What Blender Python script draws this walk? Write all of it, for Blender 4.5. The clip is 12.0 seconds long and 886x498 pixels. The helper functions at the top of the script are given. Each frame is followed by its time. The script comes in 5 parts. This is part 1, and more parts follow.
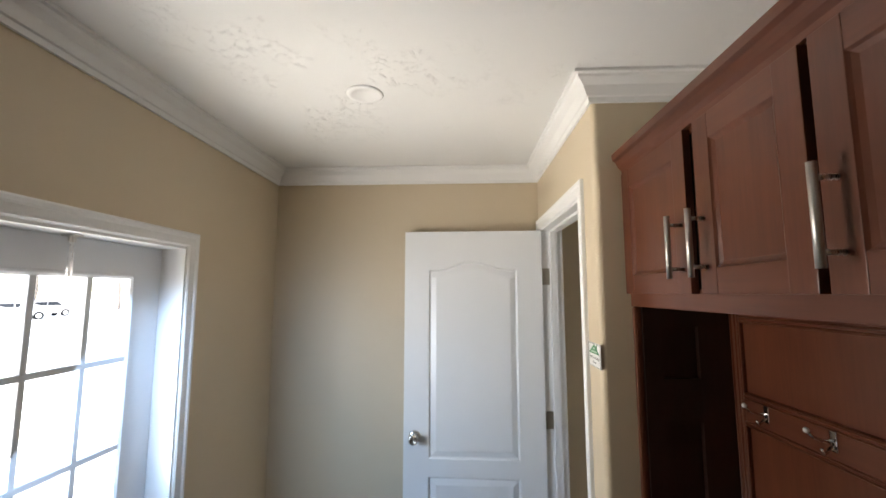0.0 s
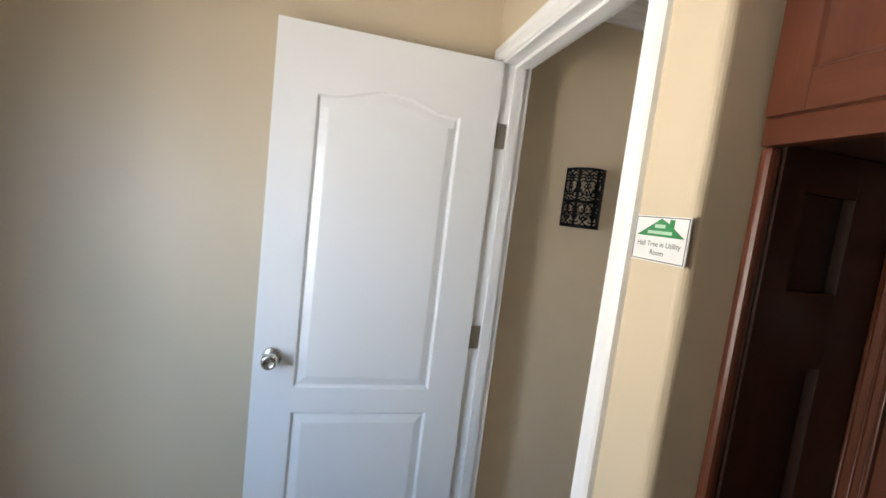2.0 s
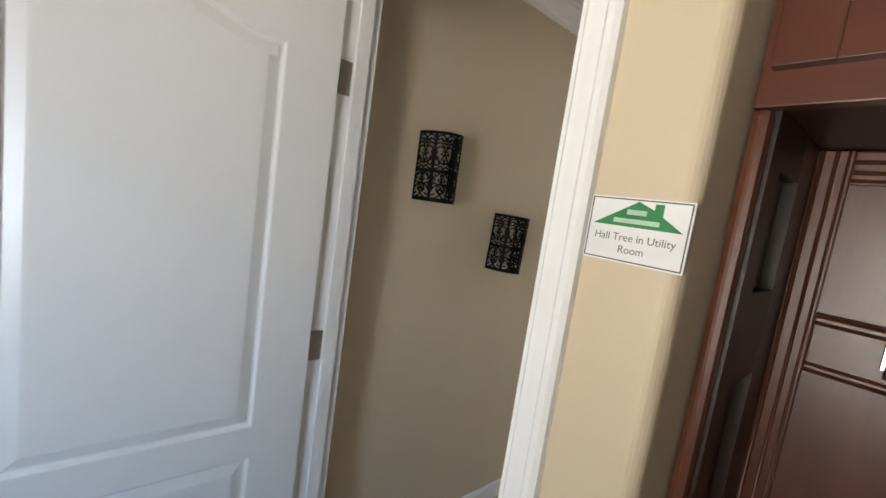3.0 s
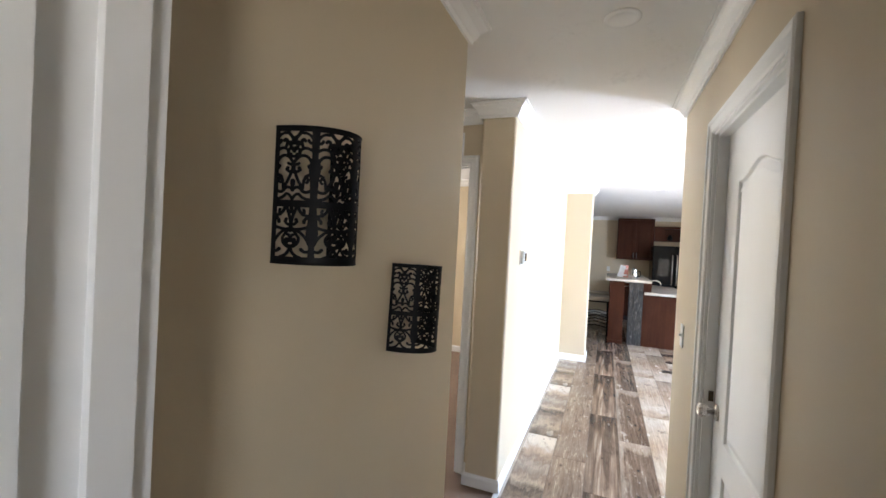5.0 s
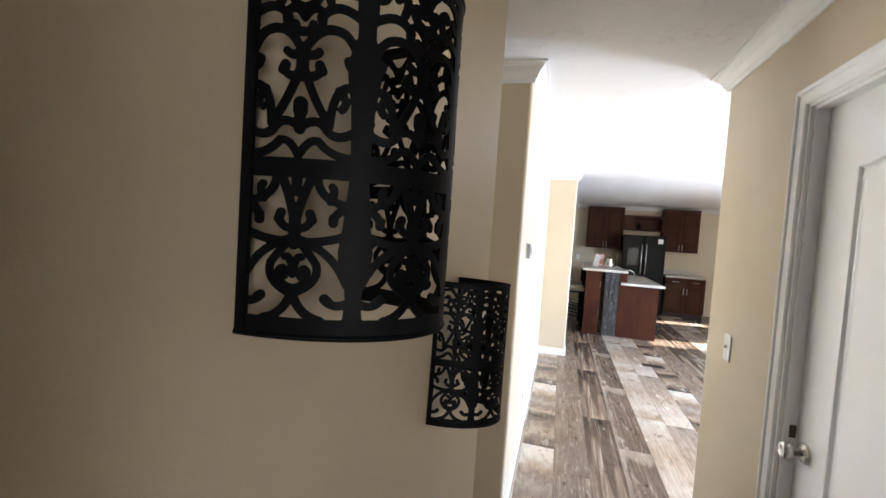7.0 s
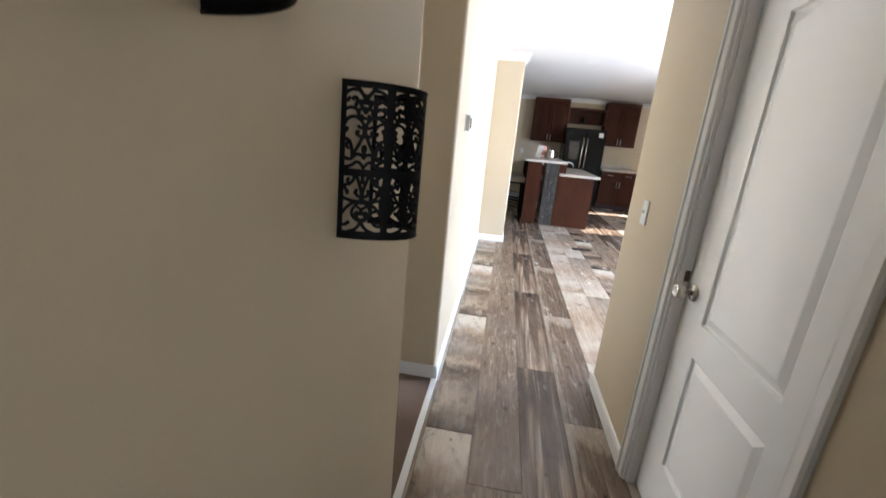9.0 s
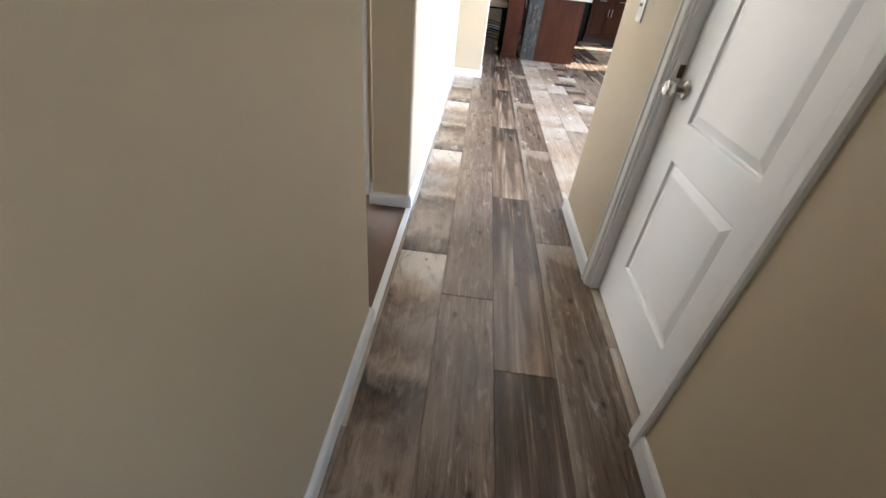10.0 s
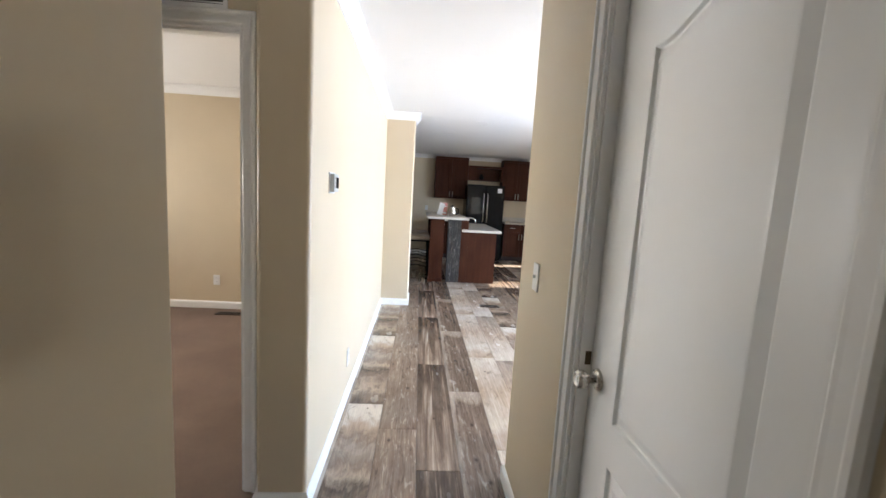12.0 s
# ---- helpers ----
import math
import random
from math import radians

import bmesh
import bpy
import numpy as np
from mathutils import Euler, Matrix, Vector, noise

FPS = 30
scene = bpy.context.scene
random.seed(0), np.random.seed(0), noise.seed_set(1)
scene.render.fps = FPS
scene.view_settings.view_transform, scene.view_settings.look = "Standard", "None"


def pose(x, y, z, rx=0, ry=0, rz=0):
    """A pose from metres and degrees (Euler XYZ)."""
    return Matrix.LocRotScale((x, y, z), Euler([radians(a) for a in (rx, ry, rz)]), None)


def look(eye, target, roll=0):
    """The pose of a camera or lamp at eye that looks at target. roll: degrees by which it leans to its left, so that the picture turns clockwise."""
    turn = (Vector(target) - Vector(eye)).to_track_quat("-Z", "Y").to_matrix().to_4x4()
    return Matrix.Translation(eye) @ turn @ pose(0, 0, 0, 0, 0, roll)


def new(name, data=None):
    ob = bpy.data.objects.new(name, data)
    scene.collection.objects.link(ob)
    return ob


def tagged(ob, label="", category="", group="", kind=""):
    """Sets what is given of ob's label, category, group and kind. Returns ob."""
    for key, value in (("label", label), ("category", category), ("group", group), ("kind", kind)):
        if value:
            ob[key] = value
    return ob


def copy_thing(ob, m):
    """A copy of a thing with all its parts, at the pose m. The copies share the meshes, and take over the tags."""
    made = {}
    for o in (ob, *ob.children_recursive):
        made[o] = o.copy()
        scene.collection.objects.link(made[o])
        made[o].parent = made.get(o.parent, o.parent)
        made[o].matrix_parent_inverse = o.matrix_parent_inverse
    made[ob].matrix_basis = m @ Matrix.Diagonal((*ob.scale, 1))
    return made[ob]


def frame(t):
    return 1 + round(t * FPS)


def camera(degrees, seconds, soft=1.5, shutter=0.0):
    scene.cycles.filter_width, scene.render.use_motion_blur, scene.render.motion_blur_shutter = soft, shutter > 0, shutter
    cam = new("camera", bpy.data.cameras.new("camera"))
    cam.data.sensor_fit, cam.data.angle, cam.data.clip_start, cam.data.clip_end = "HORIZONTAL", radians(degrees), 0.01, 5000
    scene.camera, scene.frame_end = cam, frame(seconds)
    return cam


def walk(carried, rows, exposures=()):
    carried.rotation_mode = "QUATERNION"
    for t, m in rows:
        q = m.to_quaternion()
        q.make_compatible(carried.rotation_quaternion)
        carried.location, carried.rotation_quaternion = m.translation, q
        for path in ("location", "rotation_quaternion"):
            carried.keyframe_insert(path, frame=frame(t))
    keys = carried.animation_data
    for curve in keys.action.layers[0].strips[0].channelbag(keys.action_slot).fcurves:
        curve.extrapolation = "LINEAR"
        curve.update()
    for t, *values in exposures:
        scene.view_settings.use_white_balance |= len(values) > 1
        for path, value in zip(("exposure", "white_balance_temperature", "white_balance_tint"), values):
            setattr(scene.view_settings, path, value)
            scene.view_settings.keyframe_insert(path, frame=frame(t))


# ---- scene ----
cam = camera(94.4, 12.0, shutter=0.2)
PATH = [
    (0, (-0.443, -2.428, 1.694), (-0.536, -0.442, 1.908), -0.0),
    (0.5, (-0.472, -2.28, 1.637), (-0.439, -0.28, 1.666), 2.0),
    (1, (-0.574, -2.071, 1.564), (-0.283, -0.094, 1.482), 5.4),
    (1.5, (-0.579, -1.863, 1.512), (-0.18, 0.092, 1.365), 5.9),
    (2, (-0.53, -1.586, 1.497), (-0.021, 0.338, 1.302), 6.8),
    (2.5, (-0.503, -1.413, 1.48), (0.405, 0.354, 1.25), 8.3),
    (2.7, (-0.507, -1.342, 1.49), (0.595, 0.31, 1.255), 8.6),
    (4.3, (-0.253, -0.741, 1.495), (1.413, 0.36, 1.379), 4.4),
    (4.5, (-0.244, -0.676, 1.513), (1.504, 0.294, 1.454), 4.2),
    (5, (-0.176, -0.555, 1.534), (1.682, 0.185, 1.51), 3.0),
    (5.5, (-0.028, -0.455, 1.525), (1.831, 0.281, 1.466), 1.9),
    (6, (0.085, -0.359, 1.508), (1.939, 0.379, 1.377), 2.0),
    (6.5, (0.146, -0.246, 1.535), (2.053, 0.343, 1.4), 3.5),
    (6.7, (0.176, -0.201, 1.559), (2.094, 0.359, 1.462), 3.5),
    (8.3, (0.166, -0.192, 1.522), (2.106, 0.268, 1.367), 4.2),
    (8.5, (0.185, -0.221, 1.5), (2.13, 0.176, 1.255), 4.2),
    (9, (0.21, -0.257, 1.41), (2.118, -0.01, 0.862), 5.2),
    (9.5, (0.236, -0.285, 1.323), (2.022, -0.148, 0.432), 5.2),
    (10, (0.241, -0.297, 1.215), (1.874, -0.241, 0.061), 6.0),
    (10.5, (0.253, -0.316, 1.235), (1.923, -0.317, 0.134), 6.4),
    (11, (0.274, -0.348, 1.355), (2.158, -0.442, 0.69), 5.3),
    (11.5, (0.392, -0.387, 1.417), (2.358, -0.526, 1.082), 3.7),
    (12, (0.616, -0.444, 1.435), (2.596, -0.569, 1.181), 3.3),
]
EXPO = [(0, 2.6), (0.5, 2.7), (1.0, 2.95), (1.6, 3.0), (2.5, 2.65), (4.5, 2.4), (5.5, 2.5), (6.0, 2.55), (6.5, 2.4), (8.5, 2.35), (9.0, 2.25), (10.0, 2.5), (10.6, 2.55), (11.5, 2.3), (12, 2.05)]
walk(cam, [(t, look(eye, target, roll)) for t, eye, target, roll in PATH], EXPO)

# ---- world and light ----
world = bpy.data.worlds.new("sky")
scene.world = world
world.use_nodes = True
wn = world.node_tree
sky = wn.nodes.new("ShaderNodeTexSky")
sky.sky_type = "NISHITA"
sky.sun_disc = False
sky.dust_density, sky.ozone_density = 0.2, 3.0
SUN_EL, SUN_AZ = 32.0, 172.0      # degrees; azimuth clockwise from +y
sky.sun_elevation, sky.sun_rotation = radians(SUN_EL), radians(SUN_AZ)
wn.nodes["Background"].inputs["Strength"].default_value = 0.075
wn.links.new(sky.outputs[0], wn.nodes["Background"].inputs["Color"])
sun = new("sun", bpy.data.lights.new("sun", "SUN"))
sun.data.energy, sun.data.angle, sun.data.color = 5.0, radians(0.6), (1.0, 0.95, 0.88)
sun.matrix_world = look((math.sin(radians(SUN_AZ)) * 30, math.cos(radians(SUN_AZ)) * 30, 30 * math.tan(radians(SUN_EL))), (0, 0, 0))


def window_light(x, y, z, sx, sz, rz, watts, color, up=0, spread=180):
    """The sky's light in a window opening."""
    ob = new("window_daylight", bpy.data.lights.new("window_daylight", "AREA"))
    ob.data.shape, ob.data.size, ob.data.size_y, ob.data.energy, ob.data.color = "RECTANGLE", sx, sz, watts, color
    ob.matrix_world = pose(x, y, z, 90 + up, 0, rz)
    ob.data.spread = radians(spread)
    return ob


window_light(-1.76, -1.245, 1.32, 0.54, 0.90, -22, 2.2, (0.48, 0.69, 1.0), -36, 134)      # the sky, downwards
window_light(-1.78, -1.245, 1.32, 0.54, 0.90, -76, 2.2, (1.0, 0.91, 0.78), 36, 128)       # the sunlit snow, upwards
window_light(4.70, -5.05, 1.25, 0.95, 1.8, 0, 44, (0.38, 0.61, 1.0), -20, 140)
window_light(4.40, -5.07, 1.25, 0.95, 1.8, 0, 20, (1.0, 0.90, 0.76), 32, 140)
window_light(4.60, 4.15, 1.45, 1.2, 1.15, 153, 13.0, (1.0, 0.97, 0.94), 0, 130)


# ---- materials ----
def nodes(name, rough=0.6, metal=0.0, color=(0.5, 0.5, 0.5)):
    m = bpy.data.materials.new(name)
    m.use_nodes = True
    nt = m.node_tree
    b = nt.nodes["Principled BSDF"]
    b.inputs["Base Color"].default_value = (*color, 1)
    b.inputs["Roughness"].default_value = rough
    b.inputs["Metallic"].default_value = metal
    return m, nt, b


def add(nt, kind, **values):
    n = nt.nodes.new(kind)
    for k, v in values.items():
        n.inputs[k.replace("_", " ")].default_value = v
    return n


def coords(nt, scale=(1, 1, 1), which="Object"):
    tc = nt.nodes.new("ShaderNodeTexCoord")
    mp = add(nt, "ShaderNodeMapping", Scale=scale)
    nt.links.new(tc.outputs[which], mp.inputs["Vector"])
    return mp.outputs[0]


def tex(nt, vec, scale, detail=4.0, rough=0.55, warp=0.0):
    n = add(nt, "ShaderNodeTexNoise", Scale=scale, Detail=detail, Roughness=rough, Distortion=warp)
    nt.links.new(vec, n.inputs["Vector"])
    return n.outputs["Fac"]


def ramp(nt, fac, stops):
    r = nt.nodes.new("ShaderNodeValToRGB")
    while len(r.color_ramp.elements) < len(stops):
        r.color_ramp.elements.new(0.5)
    for e, (p, c) in zip(r.color_ramp.elements, stops):
        e.position, e.color = p, (*c, 1)
    nt.links.new(fac, r.inputs["Fac"])
    return r.outputs["Color"]


def mix(nt, fac, a, b, how="MIX"):
    n = nt.nodes.new("ShaderNodeMix")
    n.data_type, n.blend_type = "RGBA", how
    for v, k in ((fac, 0), (a, 6), (b, 7)):
        if isinstance(v, (int, float)):
            n.inputs[k].default_value = v
        elif isinstance(v, tuple):
            n.inputs[k].default_value = (*v, 1)
        else:
            nt.links.new(v, n.inputs[k])
    return n.outputs[2]


def bump(nt, b, height, strength, distance):
    n = add(nt, "ShaderNodeBump", Strength=strength, Distance=distance)
    nt.links.new(height, n.inputs["Height"])
    nt.links.new(n.outputs[0], b.inputs["Normal"])


def painted(name, color, rough=0.55, tone=0.05, grain=350.0, relief=0.0006):
    m, nt, b = nodes(name, rough)
    v = coords(nt)
    big = tex(nt, v, 1.3, 3)
    lo, hi = tuple(c * (1 - tone) for c in color), tuple(min(1, c * (1 + tone)) for c in color)
    nt.links.new(ramp(nt, big, [(0.3, lo), (0.7, hi)]), b.inputs["Base Color"])
    bump(nt, b, tex(nt, v, grain, 3), 0.35, relief)
    return m


WALL = painted("wall_paint", (0.602, 0.505, 0.363), 0.5, 0.03, 220.0, 0.0007)
TRIM = painted("white_trim_paint", (0.83, 0.83, 0.825), 0.35, 0.02, 160.0, 0.0002)
DOOR = painted("white_door_paint", (0.81, 0.815, 0.81), 0.33, 0.02, 420.0, 0.0003)
EXTDOOR = painted("grey_white_door_paint", (0.70, 0.72, 0.75), 0.4, 0.02, 200.0, 0.0002)


def ceiling_material():
    m, nt, b = nodes("textured_ceiling", 0.75, 0, (0.82, 0.82, 0.81))
    v = coords(nt)
    blob = add(nt, "ShaderNodeTexVoronoi", Scale=9.0, Randomness=1.0)
    warp = tex(nt, v, 14.0, 5, 0.6, 1.5)
    mv = nt.nodes.new("ShaderNodeVectorMath")
    mv.operation = "MULTIPLY_ADD"
    nt.links.new(warp, mv.inputs[0])
    mv.inputs[1].default_value = (0.12, 0.12, 0.12)
    nt.links.new(v, mv.inputs[2])
    nt.links.new(mv.outputs[0], blob.inputs["Vector"])
    ridges = ramp(nt, tex(nt, mv.outputs[0], 30.0, 3, 0.5, 1.6), [(0.60, (0, 0, 0)), (0.63, (1, 1, 1)), (0.72, (0.6, 0.6, 0.6))])
    patch = ramp(nt, tex(nt, v, 3.2, 2), [(0.50, (0, 0, 0)), (0.62, (1, 1, 1))])
    bump(nt, b, mix(nt, 1.0, ridges, patch, "MULTIPLY"), 0.7, 0.004)
    return m


CEIL = ceiling_material()


def wood(name, dark, light, rough=0.32, axis="Z", scale=1.0):
    m, nt, b = nodes(name, rough)
    s = {"X": (1.2, 16, 16), "Y": (16, 1.2, 16), "Z": (16, 16, 1.2)}[axis]
    v = coords(nt, tuple(k * scale for k in s))
    grain = tex(nt, v, 1.0, 8, 0.65, 0.6)
    fine = tex(nt, coords(nt, tuple(k * scale * 7 for k in s)), 1.0, 3)
    cloud = tex(nt, coords(nt), 3.0, 3)
    c = ramp(nt, grain, [(0.3, dark), (0.72, light)])
    c = mix(nt, 0.25, c, ramp(nt, fine, [(0.35, dark), (0.65, light)]), "MIX")
    c = mix(nt, 0.35, c, ramp(nt, cloud, [(0.3, tuple(k * 0.75 for k in dark)), (0.7, light)]))
    nt.links.new(c, b.inputs["Base Color"])
    bump(nt, b, fine, 0.12, 0.0006)
    return m


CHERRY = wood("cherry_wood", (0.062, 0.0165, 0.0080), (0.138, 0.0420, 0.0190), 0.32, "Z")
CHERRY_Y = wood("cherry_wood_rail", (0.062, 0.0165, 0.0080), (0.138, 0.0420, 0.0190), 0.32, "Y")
# the same cherry, darkened by colour where the hall tree lies in shade
CHERRY_SHADE = wood("cherry_wood_shaded", (0.013, 0.0048, 0.0032), (0.032, 0.011, 0.006), 0.40, "Z")


def metal(name, color, rough, streak=0.15):
    m, nt, b = nodes(name, rough, 1.0, color)
    v = coords(nt, (400, 400, 20))
    nt.links.new(ramp(nt, tex(nt, v, 1.0, 2), [(0.3, (rough * (1 - streak),) * 3), (0.7, (rough * (1 + streak),) * 3)]), b.inputs["Roughness"])
    return m


NICKEL = metal("satin_nickel", (0.62, 0.60, 0.57), 0.28)
BRUSHED = metal("brushed_nickel_bar", (0.58, 0.56, 0.53), 0.42)
CHROME = metal("chrome", (0.78, 0.78, 0.78), 0.10)
HINGE = metal("dull_hinge_metal", (0.42, 0.40, 0.36), 0.45)


def plain(name, color, rough=0.5, metal_=0.0, relief=0.0003):
    m, nt, b = nodes(name, rough, metal_, color)
    v = coords(nt)
    c = ramp(nt, tex(nt, v, 9.0, 4), [(0.3, tuple(k * 0.88 for k in color)), (0.7, tuple(min(1, k * 1.1) for k in color))])
    nt.links.new(c, b.inputs["Base Color"])
    bump(nt, b, tex(nt, v, 260.0, 3), 0.25, relief)
    return m


BLACK = plain("black_powder_coat", (0.0035, 0.0038, 0.0048), 0.5)
PLASTIC = plain("white_plastic", (0.78, 0.78, 0.77), 0.35)
GREYPLASTIC = plain("grey_plastic", (0.45, 0.47, 0.48), 0.4)
SCREEN = plain("black_screen", (0.02, 0.02, 0.022), 0.12)
BLACK.node_tree.nodes["Principled BSDF"].inputs["Specular IOR Level"].default_value = 0.10
SNOW = plain("snow", (0.86, 0.88, 0.92), 0.8, 0, 0.01)
# near-black that stands in for shade in door gaps and toe kicks
SHADOWGAP = plain("gap_shade", (0.02, 0.008, 0.006), 0.6)


def carpet_material():
    m, nt, b = nodes("brown_carpet", 0.95)
    v = coords(nt)
    c = ramp(nt, tex(nt, v, 420.0, 3), [(0.3, (0.13, 0.085, 0.062)), (0.7, (0.26, 0.18, 0.135))])
    c = mix(nt, 0.4, c, ramp(nt, tex(nt, v, 2.4, 4), [(0.35, (0.15, 0.10, 0.075)), (0.65, (0.24, 0.165, 0.125))]))
    nt.links.new(c, b.inputs["Base Color"])
    bump(nt, b, tex(nt, v, 380.0, 3), 0.8, 0.006)
    return m


CARPET = carpet_material()


def glass_material():
    m, nt, b = nodes("clear_glass", 0.0, 0, (1, 1, 1))
    b.inputs["Transmission Weight"].default_value = 1.0
    b.inputs["IOR"].default_value = 1.05
    return m


GLASS = glass_material()

# ---- mesh helpers ----


def mesh_ob(name, bm, mat, parent=None, label="", smooth=False):
    bmesh.ops.recalc_face_normals(bm, faces=bm.faces)
    me = bpy.data.meshes.new(name)
    bm.to_mesh(me)
    bm.free()
    for mt in mat if isinstance(mat, (list, tuple)) else [mat]:
        me.materials.append(mt)
    if smooth:
        for p in me.polygons:
            p.use_smooth = True
    ob = new(name, me)
    if parent is not None:
        ob.parent = parent
    if label:
        tagged(ob, label)
    return ob


def part(name, bm, mat, parent, label="", smooth=False):
    return mesh_ob(name, bm, mat, parent, label, smooth)


def thing(name, label, category, group="", at=(0, 0, 0), rz=0):
    ob = new(name)
    ob.empty_display_size = 0.1
    ob.matrix_world = pose(*at, 0, 0, rz)
    return tagged(ob, label, category, group)


def structure(name, bm, mat, label="", category=""):
    return tagged(mesh_ob(name, bm, mat), label, category, "", "structure")


def box(bm, x0, x1, y0, y1, z0, z1, bevel=0.0):
    """A box between two corners, added to bm."""
    ret = bmesh.ops.create_cube(bm, size=1.0)
    vs = ret["verts"]
    for v in vs:
        v.co = Vector((x0 + (v.co.x + 0.5) * (x1 - x0), y0 + (v.co.y + 0.5) * (y1 - y0), z0 + (v.co.z + 0.5) * (z1 - z0)))
    if bevel > 0:
        es = list({e for v in vs for e in v.link_edges})
        bmesh.ops.bevel(bm, geom=es, offset=bevel, segments=2, affect="EDGES", profile=0.6)
    return bm


def boxes(*specs, bevel=0.0):
    bm = bmesh.new()
    for s in specs:
        box(bm, *s, bevel=bevel)
    return bm


def prism(bm, pts, z0, z1):
    """A plan polygon raised from z0 to z1."""
    lo = [bm.verts.new((x, y, z0)) for x, y in pts]
    hi = [bm.verts.new((x, y, z1)) for x, y in pts]
    n = len(pts)
    for i in range(n):
        bm.faces.new((lo[i], lo[(i + 1) % n], hi[(i + 1) % n], hi[i]))
    bm.faces.new(lo)
    bm.faces.new(hi)
    return bm


def rounded(pts, radii, seg=6):
    """The polygon with its corners rounded by the radii."""
    out = []
    n = len(pts)
    for i, (p, r) in enumerate(zip(pts, radii)):
        if r <= 0:
            out.append(p)
            continue
        a, b, c = Vector(pts[i - 1]), Vector(p), Vector(pts[(i + 1) % n])
        u, w = (a - b).normalized(), (c - b).normalized()
        for k in range(seg + 1):
            s = k / seg * math.pi / 2
            q = b + u * r * (1 - math.sin(s)) + w * r * (1 - math.cos(s))
            out.append((q.x, q.y))
    return out


def sweep(bm, pts, normal, profile, closed=False):
    """A profile of (sideways, along normal) drawn along a path in a plane, with mitred corners. Sideways is normal x direction."""
    N = Vector(normal)
    P = [Vector(p) for p in pts]
    n = len(P)
    rings = []
    for i in range(n):
        d0 = (P[i] - P[i - 1]).normalized() if (closed or i > 0) else None
        d1 = (P[(i + 1) % n] - P[i]).normalized() if (closed or i < n - 1) else None
        d0, d1 = d0 or d1, d1 or d0
        s0, s1 = N.cross(d0), N.cross(d1)
        m = (s0 + s1).normalized()
        m = m / max(0.3, m.dot(s0))
        rings.append([bm.verts.new(P[i] + m * a + N * b) for a, b in profile])
    k = len(profile)
    for i in range(n if closed else n - 1):
        A, B = rings[i], rings[(i + 1) % n]
        for j in range(k):
            bm.faces.new((A[j], A[(j + 1) % k], B[(j + 1) % k], B[j]))
    if not closed:
        bm.faces.new(rings[0])
        bm.faces.new(rings[-1])
    return bm


def tube(bm, pts, radius, seg=10):
    """A round bar along a polyline."""
    P = [Vector(p) for p in pts]
    rings = []
    for i, p in enumerate(P):
        d = ((P[min(i + 1, len(P) - 1)] - P[max(i - 1, 0)])).normalized()
        a = d.orthogonal().normalized() if i == 0 else (ref - d * ref.dot(d)).normalized()
        ref = a
        b = d.cross(a)
        r = radius[i] if isinstance(radius, (list, tuple)) else radius
        rings.append([bm.verts.new(p + (a * math.cos(2 * math.pi * k / seg) + b * math.sin(2 * math.pi * k / seg)) * r) for k in range(seg)])
    for A, B in zip(rings, rings[1:]):
        for k in range(seg):
            bm.faces.new((A[k], A[(k + 1) % seg], B[(k + 1) % seg], B[k]))
    bm.faces.new(rings[0])
    bm.faces.new(rings[-1])
    return bm


def lathe(bm, prof, origin, axis, seg=20):
    """A turned shape: prof of (radius, distance along axis)."""
    A = Vector(axis).normalized()
    u = A.orthogonal().normalized()
    w = A.cross(u)
    O = Vector(origin)
    rings = []
    for r, h in prof:
        rings.append([bm.verts.new(O + A * h + (u * math.cos(2 * math.pi * k / seg) + w * math.sin(2 * math.pi * k / seg)) * max(r, 1e-4)) for k in range(seg)])
    for a, b in zip(rings, rings[1:]):
        for k in range(seg):
            bm.faces.new((a[k], a[(k + 1) % seg], b[(k + 1) % seg], b[k]))
    bm.faces.new(rings[0])
    bm.faces.new(rings[-1])
    return bm


# ---- structure ----
H = 2.43                     # ceiling
HB = 2.46                    # bedroom ceiling
BX = 2.33                    # face of the pillar by the bedroom alcove
JX = 5.86                    # face of the wall stub before the kitchen
RY = -0.945                  # hall's other wall
RX = 2.545                   # where that wall ends
BW = 2.44                    # bedroom door wall
FARX = 10.80                 # kitchen's far wall
LY = -5.0                    # living room's window wall

structure("ceiling", boxes((-1.9, FARX + 0.2, -5.2, 0.12, H, H + 0.12), (-1.9, BW + 0.05, 0.12, 4.4, H, H + 0.12), (5.42, FARX + 0.2, 0.12, 4.4, H, H + 0.12)), CEIL, "white textured ceiling", "ceiling")
structure("subfloor", boxes((-1.69, 0.55, -3.4, 0.0, -0.12, -0.004), (0.55, 2.45, -1.99, 0.0, -0.12, -0.004), (2.45, FARX + 0.1, -5.08, 0.0, -0.12, -0.004), (JX + 0.25, FARX + 0.1, 0.0, 2.7, -0.12, -0.004)), plain("grey_brown_underlay", (0.16, 0.125, 0.10), 0.6), "dark floor base under the planks", "floor")
structure("carpet_floor", boxes((1.2, BW, 0.004, 1.3, -0.12, 0.006), (BW, 5.4, 0.004, 4.15, -0.12, 0.006)), CARPET, "brown cut-pile carpet in the bedroom and alcove", "carpet")

structure("ceiling_bedroom", boxes((BW + 0.05, 5.42, 0.12, 4.4, HB, HB + 0.1)), CEIL, "white textured bedroom ceiling", "ceiling")

